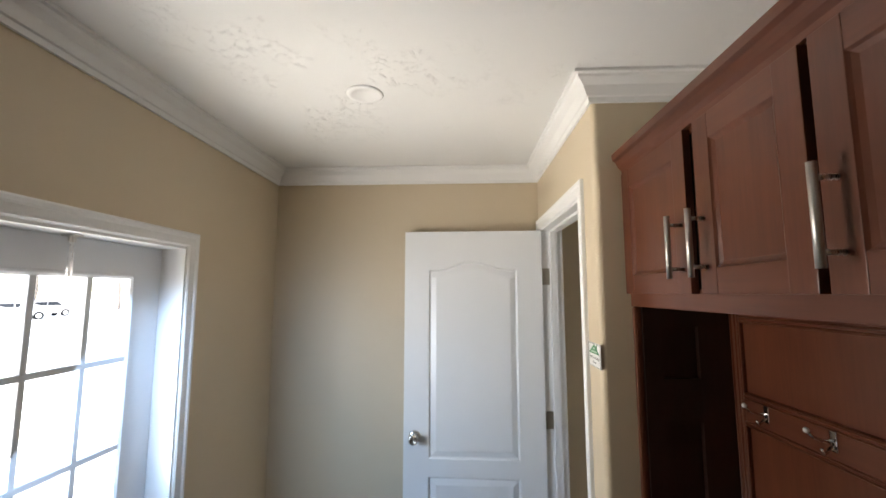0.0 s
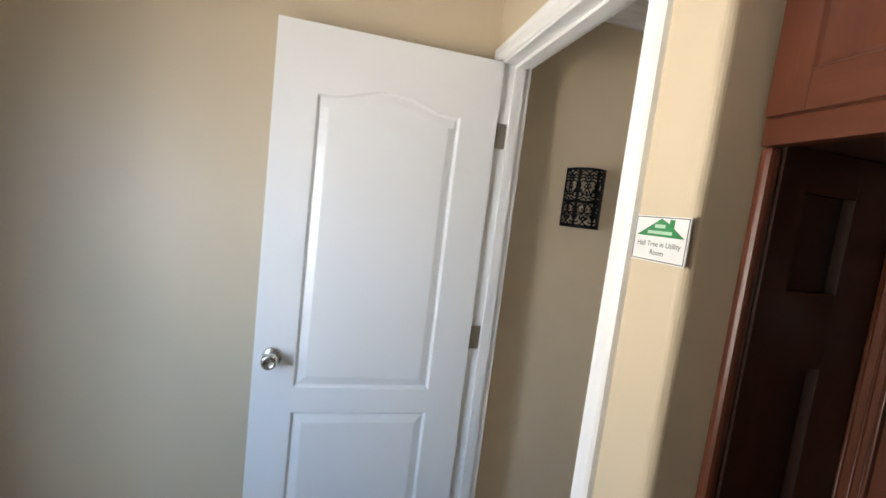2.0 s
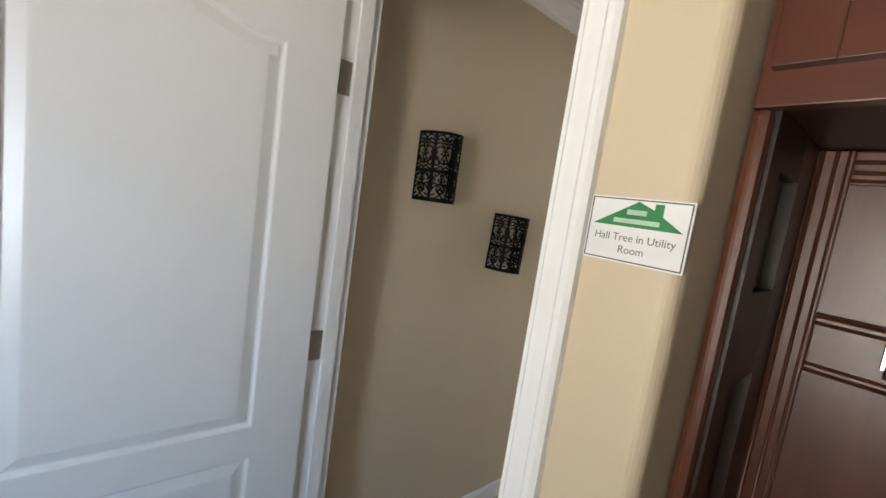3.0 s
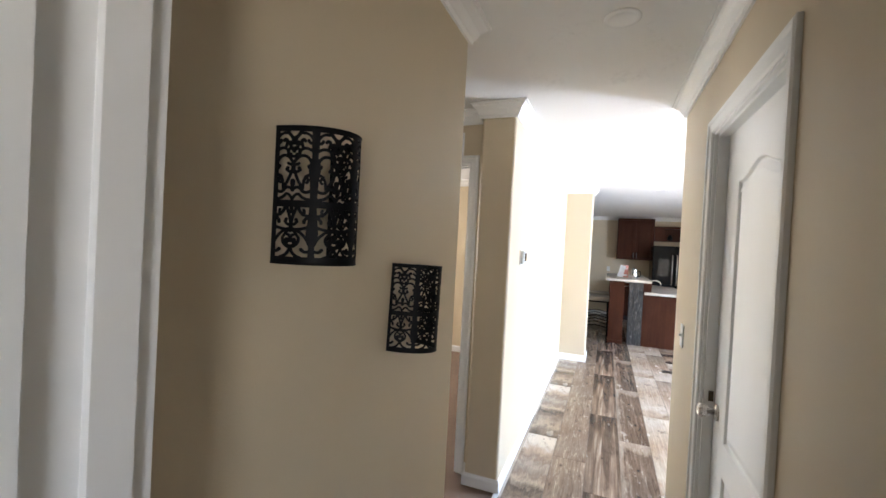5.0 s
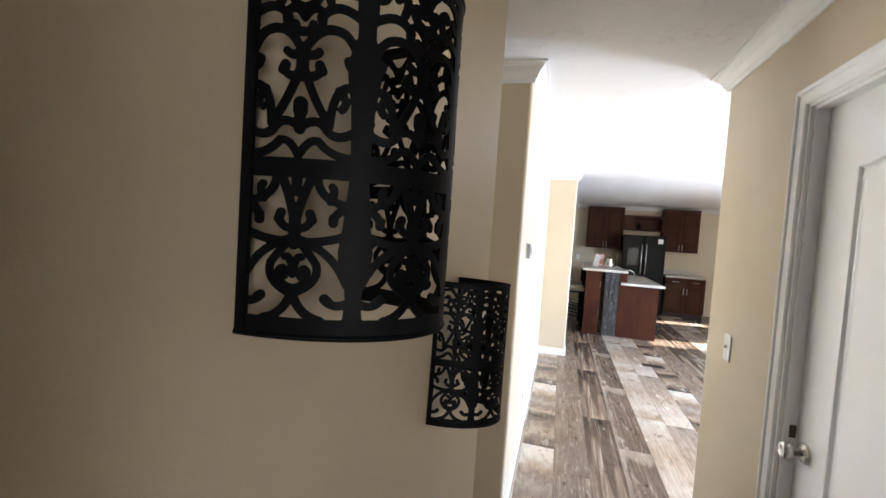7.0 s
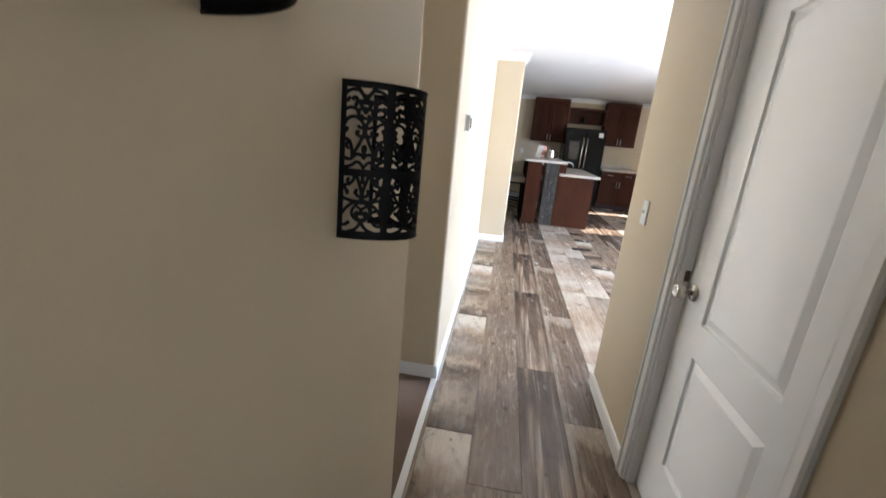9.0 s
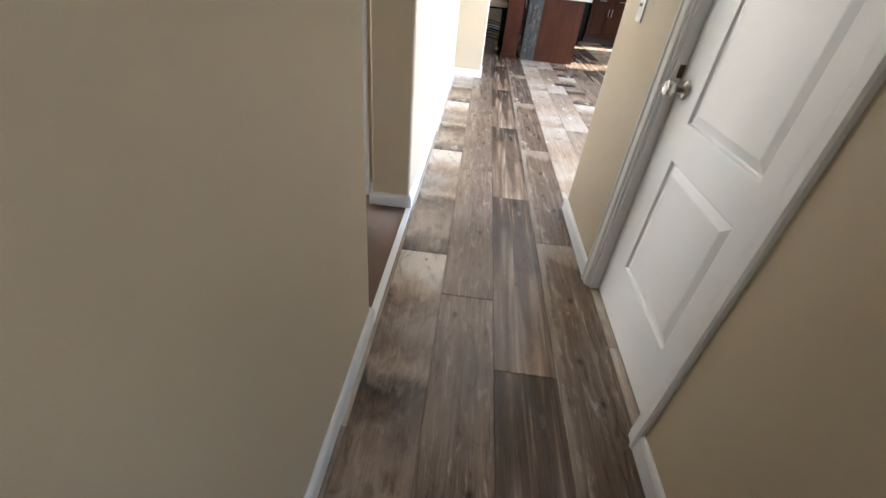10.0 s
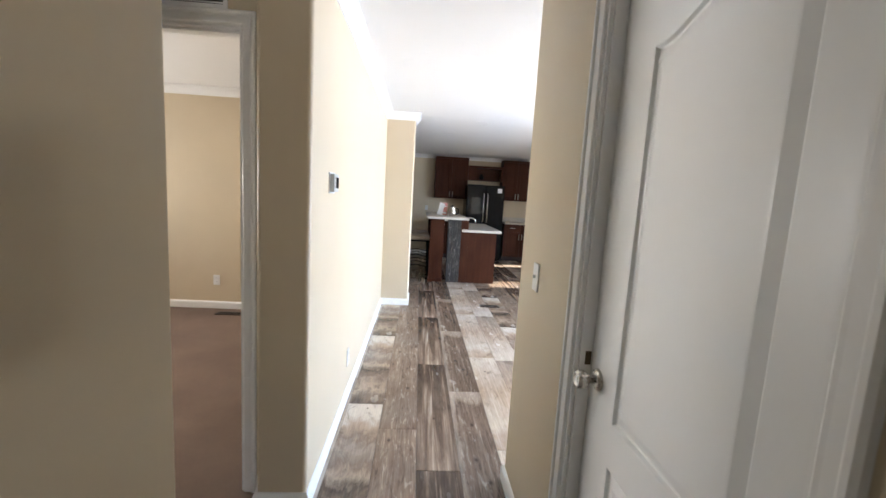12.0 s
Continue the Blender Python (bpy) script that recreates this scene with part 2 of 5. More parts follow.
# utility room
structure("wall_back", boxes((-1.70, 0.0, -0.05, 0.09, 0, H)), WALL, "beige painted wall behind the open door", "wall")
bm = boxes((-1.70, -1.55, -0.825, -0.05, 0, H), (-1.70, -1.55, -3.3, -1.665, 0, H), (-1.70, -1.55, -1.665, -0.825, 1.888, H))
structure("wall_outer", bm, WALL, "beige painted wall with a glazed outside door", "wall")
bm = bmesh.new()
prism(bm, rounded([(0, -0.895), (0.11, -0.895), (0.11, -1.063), (0, -1.063)], [0, 0, 0, 0.02]), 0, H)
box(bm, 0, 0.11, -0.895, -0.11, 2.06, H)
box(bm, 0, 0.11, -0.11, 0.09, 0, H)
box(bm, 0.11, 0.60, -1.063, -0.98, 0, H)
structure("wall_doorway", bm, WALL, "beige wall with the open doorway to the hall", "wall")
structure("wall_alcove", boxes((0.48, 0.58, -3.3, -1.063, 0, H)), WALL, "beige wall behind the wooden hall tree", "wall")
structure("wall_rear", boxes((-1.70, 0.58, -3.42, -3.3, 0, H)), WALL, "plain beige wall", "wall")

# hall
structure("wall_sconces", prism(bmesh.new(), rounded([(0.11, 0.0), (1.385, 0.0), (1.385, 0.11), (0.11, 0.11)], [0, 0.02, 0.02, 0]), 0, H), WALL, "beige hall wall that carries two black sconces", "wall")
bm = bmesh.new()
prism(bm, rounded([(BX, 0), (JX, 0), (JX, 0.11), (BW, 0.11), (BW, 0.218), (BX, 0.218)], [0.02, 0, 0, 0, 0, 0.02]), 0, H)
structure("wall_thermostat", bm, WALL, "bright beige hall wall past the alcove", "wall")
structure("wall_stub", prism(bmesh.new(), rounded([(JX, -0.35), (JX + 0.35, -0.35), (JX + 0.35, 0.11), (JX, 0.11)], [0.02, 0.02, 0, 0]), 0, H), WALL, "beige wall stub before the kitchen", "wall")
bm = boxes((0.11, 1.045, RY - 0.11, RY, 0, H), (1.045, 1.822, RY - 0.11, RY, 2.06, H))
prism(bm, rounded([(1.822, RY), (1.822, RY - 0.11), (RX, RY - 0.11), (RX, RY)], [0, 0, 0.02, 0.02]), 0, H)
structure("wall_hall_door", bm, WALL, "beige hall wall with a white door", "wall")
structure("wall_closet", boxes((0.60, 2.40, -2.0, -1.9, 0, H), (2.40, RX, -5.0, RY - 0.11, 0, H)), WALL, "plain beige wall", "wall")

# alcove and bedroom
bm = boxes((BW, BW + 0.11, 0.11, 0.307, 0, HB), (BW, BW + 0.11, 0.307, 1.103, 2.085, HB), (BW, BW + 0.11, 1.103, 4.2, 0, HB))
structure("wall_bedroom_door", bm, WALL, "beige wall with the bedroom doorway", "wall")
structure("wall_alcove_end", boxes((1.15, BW, 1.25, 1.35, 0, H), (1.15, 1.25, 0.11, 1.25, 0, H)), WALL, "plain beige wall", "wall")
structure("wall_bedroom_far", boxes((5.37, 5.47, 0.11, 4.2, 0, HB)), WALL, "cream bedroom wall", "wall")
structure("wall_bedroom_window", boxes((BW, 3.95, 4.1, 4.2, 0, HB), (5.25, 5.47, 4.1, 4.2, 0, HB), (3.95, 5.25, 4.1, 4.2, 0, 0.85), (3.95, 5.25, 4.1, 4.2, 2.05, HB)), WALL, "bedroom wall with a window", "wall")

# living room and kitchen
structure("wall_kitchen_far", boxes((FARX, FARX + 0.1, -5.0, 3.0, 0, H)), WALL, "beige kitchen wall", "wall")
structure("wall_dining", boxes((JX + 0.35, FARX, 2.6, 2.7, 0, H), (JX + 0.25, JX + 0.35, 0.11, 2.7, 0, H)), WALL, "plain beige wall", "wall")
bm = boxes((RX, 3.1, LY - 0.1, LY, 0, H), (5.2, 7.6, LY - 0.1, LY, 0, H), (8.15, 9.6, LY - 0.1, LY, 0, H), (10.0, FARX, LY - 0.1, LY, 0, H),
           (3.1, 5.2, LY - 0.1, LY, 2.2, H), (3.1, 5.2, LY - 0.1, LY, 0, 0.3), (7.6, 8.15, LY - 0.1, LY, 2.2, H), (7.6, 8.15, LY - 0.1, LY, 0, 0.85), (9.6, 10.0, LY - 0.1, LY, 2.2, H), (9.6, 10.0, LY - 0.1, LY, 0, 0.85))
structure("wall_windows", bm, WALL, "living room wall with large windows", "wall")
structure("ground", boxes((-150, 150, -150, 150, -0.9, -0.5)), SNOW, "snow-covered ground", "ground")

# ---- trim ----
CROWN = [(0, -0.09), (0.010, -0.09), (0.014, -0.074), (0.020, -0.070), (0.034, -0.040), (0.054, -0.022), (0.058, -0.012), (0.070, -0.010), (0.070, 0), (0, 0)]
BASE = [(0, 0), (0.013, 0), (0.013, 0.066), (0.009, 0.078), (0.004, 0.084), (0, 0.084)]
CASING = [(0, 0), (0.057, 0), (0.057, 0.013), (0.050, 0.018), (0.040, 0.017), (0.034, 0.012), (0.014, 0.010), (0.006, 0.010), (0, 0.005)]


def plan_path(pts, z):
    return [(x, y, z) for x, y in pts]


bm = sweep(bmesh.new(), plan_path([(0.48, -3.3), (0.48, -1.063), (0.0, -1.063), (0.0, -0.05), (-1.55, -0.05), (-1.55, -3.3)], H - 0.001), (0, 0, 1), CROWN)
structure("crown_trim_1", bm, TRIM, "white crown moulding in the utility room", "crown moulding")
loop = [(0.11, 0.0), (0.11, RY), (RX, RY), (RX, LY), (FARX, LY), (FARX, 2.6), (JX + 0.35, 2.6), (JX + 0.35, -0.35), (JX, -0.35), (JX, 0), (BX, 0), (BX, 0.218),
        (BW, 0.218), (BW, 1.25), (1.25, 1.25), (1.25, 0.11), (1.385, 0.11), (1.385, 0)]
structure("crown_trim_2", sweep(bmesh.new(), plan_path(loop, H - 0.001), (0, 0, 1), CROWN, True), TRIM, "white crown moulding round hall and kitchen", "crown moulding")
bm = sweep(bmesh.new(), plan_path([(5.37, 0.11), (5.37, 4.1), (BW + 0.11, 4.1), (BW + 0.11, 0.11)], HB - 0.001), (0, 0, 1), CROWN)
structure("crown_trim_3", bm, TRIM, "white crown moulding in the bedroom", "crown moulding")
for n, pts in enumerate(([(0.11, RY), (0.994, RY)], [(1.873, RY), (RX, RY), (RX, LY)], [(FARX, -0.76), (FARX, 2.6)],
                         [(JX + 0.35, 0.5), (JX + 0.35, -0.35), (JX, -0.35), (JX, 0), (BX, 0), (BX, 0.218), (BW, 0.218), (BW, 0.257)],
                         [(1.25, 0.11), (1.385, 0.11), (1.385, 0), (0.11, 0)], [(5.37, 0.11), (5.37, 4.1)])):
    structure(f"baseboard_{n + 1}", sweep(bmesh.new(), plan_path(pts, 0.007 if n == 5 else 0.001), (0, 0, 1), BASE), TRIM, "white painted baseboard", "baseboard")


def doorway_trim(name, N, a, b, top, label, depth, both=True):
    """Casing and jamb of an opening between plan points a and b on the face whose normal is N; the wall goes depth behind it."""
    N = Vector(N)
    a, b = Vector((*a, 0)), Vector((*b, 0))
    across = (b - a).normalized()
    if N.cross(Vector((0, 0, 1))).dot(across) > 0:
        a, b, across = b, a, -across
    root = thing(name, label, "door frame")
    root["kind"] = "structure"

    def put(nm, pts, nrm):
        part(nm, sweep(bmesh.new(), pts, nrm, CASING), TRIM, root)
    zt = Vector((0, 0, top - 0.008))
    e0, e1 = a + across * 0.008, b - across * 0.008
    put("casing", [e0, e0 + zt, e1 + zt, e1], N)
    if both:
        k = -N * depth
        put("casing", [e1 + k, e1 + k + zt, e0 + k + zt, e0 + k], -N)
    for p, s in ((a, 1), (b, -1)):
        q = p + across * 0.018 * s - N * depth
        bm = bmesh.new()
        box(bm, min(p.x, q.x), max(p.x, q.x), min(p.y, q.y), max(p.y, q.y), 0, top - 0.018)
        part("jamb", bm, TRIM, root)
    q = b - N * depth
    part("head_jamb", boxes((min(a.x, q.x), max(a.x, q.x), min(a.y, q.y), max(a.y, q.y), top - 0.018, top)), TRIM, root)
    return root


# frames
uframe = doorway_trim("door_1", (-1, 0, 0), (0, -0.895), (0, -0.11), 2.06, "white door frame of the utility room doorway", 0.11)
part("door_stop", boxes((0.046, 0.085, -0.139, -0.128, 0, 2.042), (0.046, 0.085, -0.877, -0.866, 0, 2.042), (0.046, 0.085, -0.866, -0.139, 2.031, 2.042)), TRIM, uframe)
hframe = doorway_trim("door_2", (0, 1, 0), (1.045, RY), (1.822, RY), 2.06, "white frame of the closed hall door", 0.11)
part("door_stop", boxes((1.063, 1.074, RY - 0.05, RY - 0.012, 0, 2.042), (1.793, 1.804, RY - 0.05, RY - 0.012, 0, 2.042), (1.074, 1.793, RY - 0.05, RY - 0.012, 2.031, 2.042)), TRIM, hframe)
part("strike_plate", boxes((1.7895, 1.7930, RY - 0.046, RY - 0.028, 0.950, 0.992), bevel=0.0008), plain("aged_bronze", (0.10, 0.075, 0.05), 0.4, 0.8), hframe, "dull metal strike plate")
bframe = doorway_trim("door_3", (-1, 0, 0), (BW, 0.307), (BW, 1.103), 2.085, "white frame of the open bedroom doorway", 0.11)
part("door_stop", boxes((BW + 0.03, BW + 0.07, 0.325, 0.335, 0.008, 2.067), (BW + 0.03, BW + 0.07, 0.335, 1.085, 2.056, 2.067)), TRIM, bframe)


def hinge(parent, x0, x1, y0, y1, z, px, py):
    """A butt hinge on a jamb, with its knuckle."""
    h = part("hinge", boxes((x0, x1, y0, y1, z - 0.045, z + 0.045), bevel=0.001), HINGE, parent, "dull metal butt hinge")
    part("knuckle", tube(bmesh.new(), [(px, py, z - 0.047), (px, py, z + 0.047)], 0.006, 10), HINGE, h)


for hz in (1.785, 1.02, 0.26):
    hinge(uframe, 0.002, 0.040, -0.132, -0.1275, hz, -0.004, -0.134)
    hinge(bframe, BW + 0.070, BW + 0.106, 0.3245, 0.328, hz, BW + 0.112, 0.330)


# ---- panelled doors ----
def inset(pts, d):
    """The closed counter-clockwise outline moved inwards by d."""
    out = []
    n = len(pts)
    for i in range(n):
        a, b, c = Vector(pts[i - 1]), Vector(pts[i]), Vector(pts[(i + 1) % n])
        u, w = (b - a).normalized(), (c - b).normalized()
        n0, n1 = Vector((-u.y, u.x)), Vector((-w.y, w.x))
        m = (n0 + n1).normalized()
        out.append(tuple(b + m * (d / max(0.4, m.dot(n0)))))
    return out


def panel_outline(x0, x1, z0, z1, arch):
    pts = [(x0, z0), (x1, z0), (x1, z1)]
    if arch > 0:
        for k in range(1, 24):
            u = 1 - 2 * k / 24
            w = 0.5 + 0.5 * math.cos(math.pi * min(1.0, abs(u) / 0.86))
            pts.append(((x0 + x1) / 2 + u * (x1 - x0) / 2, z1 + arch * w))
    return pts + [(x0, z1)]


def plate(bm, outer, holes, y):
    """A flat face at depth y with holes, in x and z."""
    edges = []
    for ring in [outer, *holes]:
        vs = [bm.verts.new((x, y, z)) for x, z in ring]
        edges += [bm.edges.new((vs[i], vs[(i + 1) % len(vs)])) for i in range(len(vs))]
    bmesh.ops.triangle_fill(bm, use_beauty=True, use_dissolve=True, edges=edges)
    return bm


def moulded(bm, ring, steps):
    """Rings stepping inwards and in depth from an outline, closed by a field."""
    rows = [[bm.verts.new((x, y, z)) for x, z in inset(ring, d)] for d, y in steps]
    n = len(ring)
    for A, B in zip(rows, rows[1:]):
        for i in range(n):
            bm.faces.new((A[i], A[(i + 1) % n], B[(i + 1) % n], B[i]))
    bm.faces.new(rows[-1])
    return bm


STEPS = [(0, 0.0), (0.003, 0.0008), (0.008, 0.0095), (0.013, 0.0110), (0.041, 0.0022), (0.046, 0.0018)]


def panel_door(name, w, h, t, margin, label, group, m, far=None, lock_rail=0.80):
    """A two-panel door with an arched upper panel. Hinge line at x 0, leaf towards -x, face towards -y."""
    root = thing(name, label, "door", group)
    far = far or margin
    rings = [panel_outline(-w + far, -margin, lock_rail, 1.815, 0.045), panel_outline(-w + far, -margin, 0.24, 0.712, 0)]
    bm = plate(bmesh.new(), [(-w, 0), (0, 0), (0, h), (-w, h)], rings, 0.0)
    q = [bm.verts.new(c) for c in ((-w, t, 0), (0, t, 0), (0, t, h), (-w, t, h))]
    f = [bm.verts.new(c) for c in ((-w, 0, 0), (0, 0, 0), (0, 0, h), (-w, 0, h))]
    bm.faces.new(q)
    for i in range(4):
        bm.faces.new((f[i], f[(i + 1) % 4], q[(i + 1) % 4], q[i]))
    part("leaf", bm, DOOR, root)
    for r in rings:
        part("panel", moulded(bmesh.new(), r, STEPS), DOOR, root)
    kx, kz = -w + 0.062, 0.915
    k = part("knob", lathe(bmesh.new(), [(0.012, 0.008), (0.012, 0.028), (0.020, 0.034), (0.0265, 0.044), (0.0275, 0.054), (0.0255, 0.063), (0.018, 0.068), (0.016, 0.066), (0.0, 0.066)],
             (kx, 0, kz), (0, -1, 0), 28), NICKEL, root, "round satin nickel door knob", True)
    part("rose", lathe(bmesh.new(), [(0.033, 0.0), (0.033, 0.003), (0.029, 0.008), (0.014, 0.011), (0.0, 0.011)], (kx, 0, kz), (0, -1, 0), 28), NICKEL, k, "", True)
    part("latch", boxes((-w - 0.0015, -w + 0.0005, 0.006, 0.030, kz - 0.028, kz + 0.028)), HINGE, root, "dull metal latch plate")
    root.matrix_world = m
    return root


panel_door("panel_door", 0.762, 2.03, 0.035, 0.135, "white two-panel arched door standing open against the wall", "white panel doors", pose(-0.004, -0.147, 0.010, 0, 0, -1.6))
panel_door("panel_door", 0.735, 2.03, 0.035, 0.128, "closed white two-panel arched door with a nickel knob", "white panel doors", pose(1.066, RY - 0.050, 0.010, 0, 0, 180), 0.165, 0.832)


# ---- glazed outside door ----
def outside_door():
    root = thing("glazed_door", "white outside door with a grid of glass panes", "door")
    x, y0, y1, z0, z1 = -1.645, -1.645, -0.845, 0.02, 1.868
    g0, g1, b0, b1 = -1.512, -0.978, 0.867, 1.762
    bm = boxes((x - 0.04, x, y0, g0, z0, z1), (x - 0.04, x, g1, y1, z0, z1), (x - 0.04, x, g0, g1, b1, z1), (x - 0.04, x, g0, g1, z0, b0))
    part("leaf", bm, EXTDOOR, root)
    bm = sweep(bmesh.new(), [(x, g0, b0), (x, g1, b0), (x, g1, b1), (x, g0, b1)], (1, 0, 0), [(0, 0), (0.018, 0), (0.018, 0.004), (0.010, 0.010), (0.002, 0.010), (0, 0.006)], True)
    part("glazing_frame", bm, EXTDOOR, root)
    for ya, yb in ((g0, -1.275), (-1.215, g1)):
        part("lower_panel", boxes((x - 0.002, x + 0.006, ya, yb, 0.16, 0.74), bevel=0.005), EXTDOOR, root)
    cols, rows = 3, 3
    for i in range(1, cols):
        yy = g0 + (g1 - g0) * i / cols
        part("muntin", boxes((x - 0.012, x + 0.004, yy - 0.010, yy + 0.010, b0, b1), bevel=0.003), EXTDOOR, root)
    for j in range(1, rows):
        zz = b0 + (b1 - b0) * j / rows
        part("muntin", boxes((x - 0.011, x + 0.005, g0, g1, zz - 0.010, zz + 0.010), bevel=0.003), EXTDOOR, root)
    for i in range(cols):
        for j in range(rows):
            ya, yb = g0 + (g1 - g0) * i / cols, g0 + (g1 - g0) * (i + 1) / cols
            za, zb = b0 + (b1 - b0) * j / rows, b0 + (b1 - b0) * (j + 1) / rows
            p = part("pane", boxes((x - 0.022, x - 0.018, ya + 0.002, yb - 0.002, za + 0.002, zb - 0.002)), GLASS, root)
            p.visible_shadow = False
    return root


outside_door()
oframe = doorway_trim("door_4", (1, 0, 0), (-1.55, -1.665), (-1.55, -0.825), 1.888, "white frame of the outside door", 0.14, False)


def chain_spring():
    root = thing("door_chain_spring", "small metal storm chain and spring hung from the door frame", "door chain")
    x, y = -1.60, -1.272
    part("bracket", boxes((x - 0.02, x + 0.02, y - 0.016, y + 0.016, 1.861, 1.867), (x - 0.003, x + 0.003, y - 0.010, y + 0.010, 1.845, 1.861), bevel=0.001), NICKEL, root)
    pts = [(x + 0.007 * math.cos(a * 0.7), y + 0.007 * math.sin(a * 0.7), 1.815 - 0.075 * a / 110) for a in range(111)]
    part("spring", tube(bmesh.new(), pts, 0.0012, 6), NICKEL, root)
    for k in range(4):
        c = Vector((x, y, 1.842 - 0.008 * k))
        ring = [c + Vector((math.cos(s) * 0.005 * (k % 2), math.cos(s) * 0.005 * (1 - k % 2), math.sin(s) * 0.007)) for s in [j * math.pi / 6 for j in range(13)]]
        part("link", tube(bmesh.new(), ring, 0.0011, 5), NICKEL, root)


chain_spring()


# ---- recessed ceiling lights ----
def can_light(x, y):
    root = thing("recessed_light", "unlit recessed ceiling light with a white trim ring", "ceiling light", "recessed lights")
    part("trim_ring", lathe(bmesh.new(), [(0.046, 0.0), (0.066, 0.0), (0.068, 0.003), (0.064, 0.006), (0.050, 0.008), (0.046, 0.004)], (0, 0, H), (0, 0, -1), 36), TRIM, root, "", True)
    part("lens", lathe(bmesh.new(), [(0.046, -0.001), (0.046, 0.002), (0.034, 0.0026), (0.0, 0.003)], (0, 0, H), (0, 0, -1), 36), plain("frosted_lens", (0.38, 0.37, 0.355), 0.5), root, "", True)
    root.matrix_world = pose(x, y, 0)
    return root


first_can = can_light(-0.80, -0.99)
for cx, cy in ((1.52, -0.565), (6.22, -1.22), (7.37, -0.85)):
    copy_thing(first_can, pose(cx, cy, 0))


# ---- wall sconces ----
def arc_line(a, c, b, n=7):
    """A curved stroke from a to b, drawn towards c."""
    return [tuple((1 - t) ** 2 * a[k] + 2 * t * (1 - t) * c[k] + t * t * b[k] for k in (0, 1)) for t in (i / n for i in range(n + 1))]


def lower_motif():
    """Half of the lower tier (0.86 panel widths high), mirrored later: strokes with their half width."""
    return [
        (arc_line((0.0, 0.50), (0.10, 0.44), (0.19, 0.34)), 0.014), (arc_line((0.19, 0.34), (0.24, 0.22), (0.0, 0.15)), 0.015),
        (arc_line((0.0, 0.50), (0.32, 0.44), (0.44, 0.22)), 0.016), (arc_line((0.0, 0.17), (0.05, 0.02), (0.24, -0.01)), 0.018),
        (arc_line((0.44, 0.10), (0.34, 0.07), (0.28, 0.12)), 0.018), ([(0.30, 0.11), (0.27, 0.13)], 0.024),
        (arc_line((0.0, 0.19), (0.12, 0.20), (0.12, 0.29)), 0.012), (arc_line((0.12, 0.29), (0.08, 0.34), (0.06, 0.27)), 0.012),
        (arc_line((0.0, 0.27), (0.02, 0.40), (0.07, 0.38)), 0.012), ([(0.065, 0.275), (0.07, 0.26)], 0.016),
        (arc_line((0.0, 0.48), (0.20, 0.46), (0.44, 0.53)), 0.018), ([(0.0, 0.46), (0.0, 0.60)], 0.030),
        (arc_line((0.0, 0.57), (0.03, 0.72), (0.13, 0.88)), 0.018), (arc_line((0.0, 0.56), (0.10, 0.54), (0.14, 0.62)), 0.015),
        ([(0.14, 0.61), (0.12, 0.65)], 0.020), (arc_line((0.44, 0.70), (0.34, 0.68), (0.31, 0.62)), 0.017), ([(0.31, 0.63), (0.31, 0.60)], 0.021),
        (arc_line((0.17, 0.88), (0.17, 0.74), (0.42, 0.71)), 0.016), (arc_line((0.28, 0.73), (0.33, 0.80), (0.29, 0.82)), 0.015),
        ([(0.0, 0.88), (0.0, 0.78)], 0.022), (arc_line((0.44, 0.40), (0.40, 0.46), (0.42, 0.54)), 0.012),
    ]


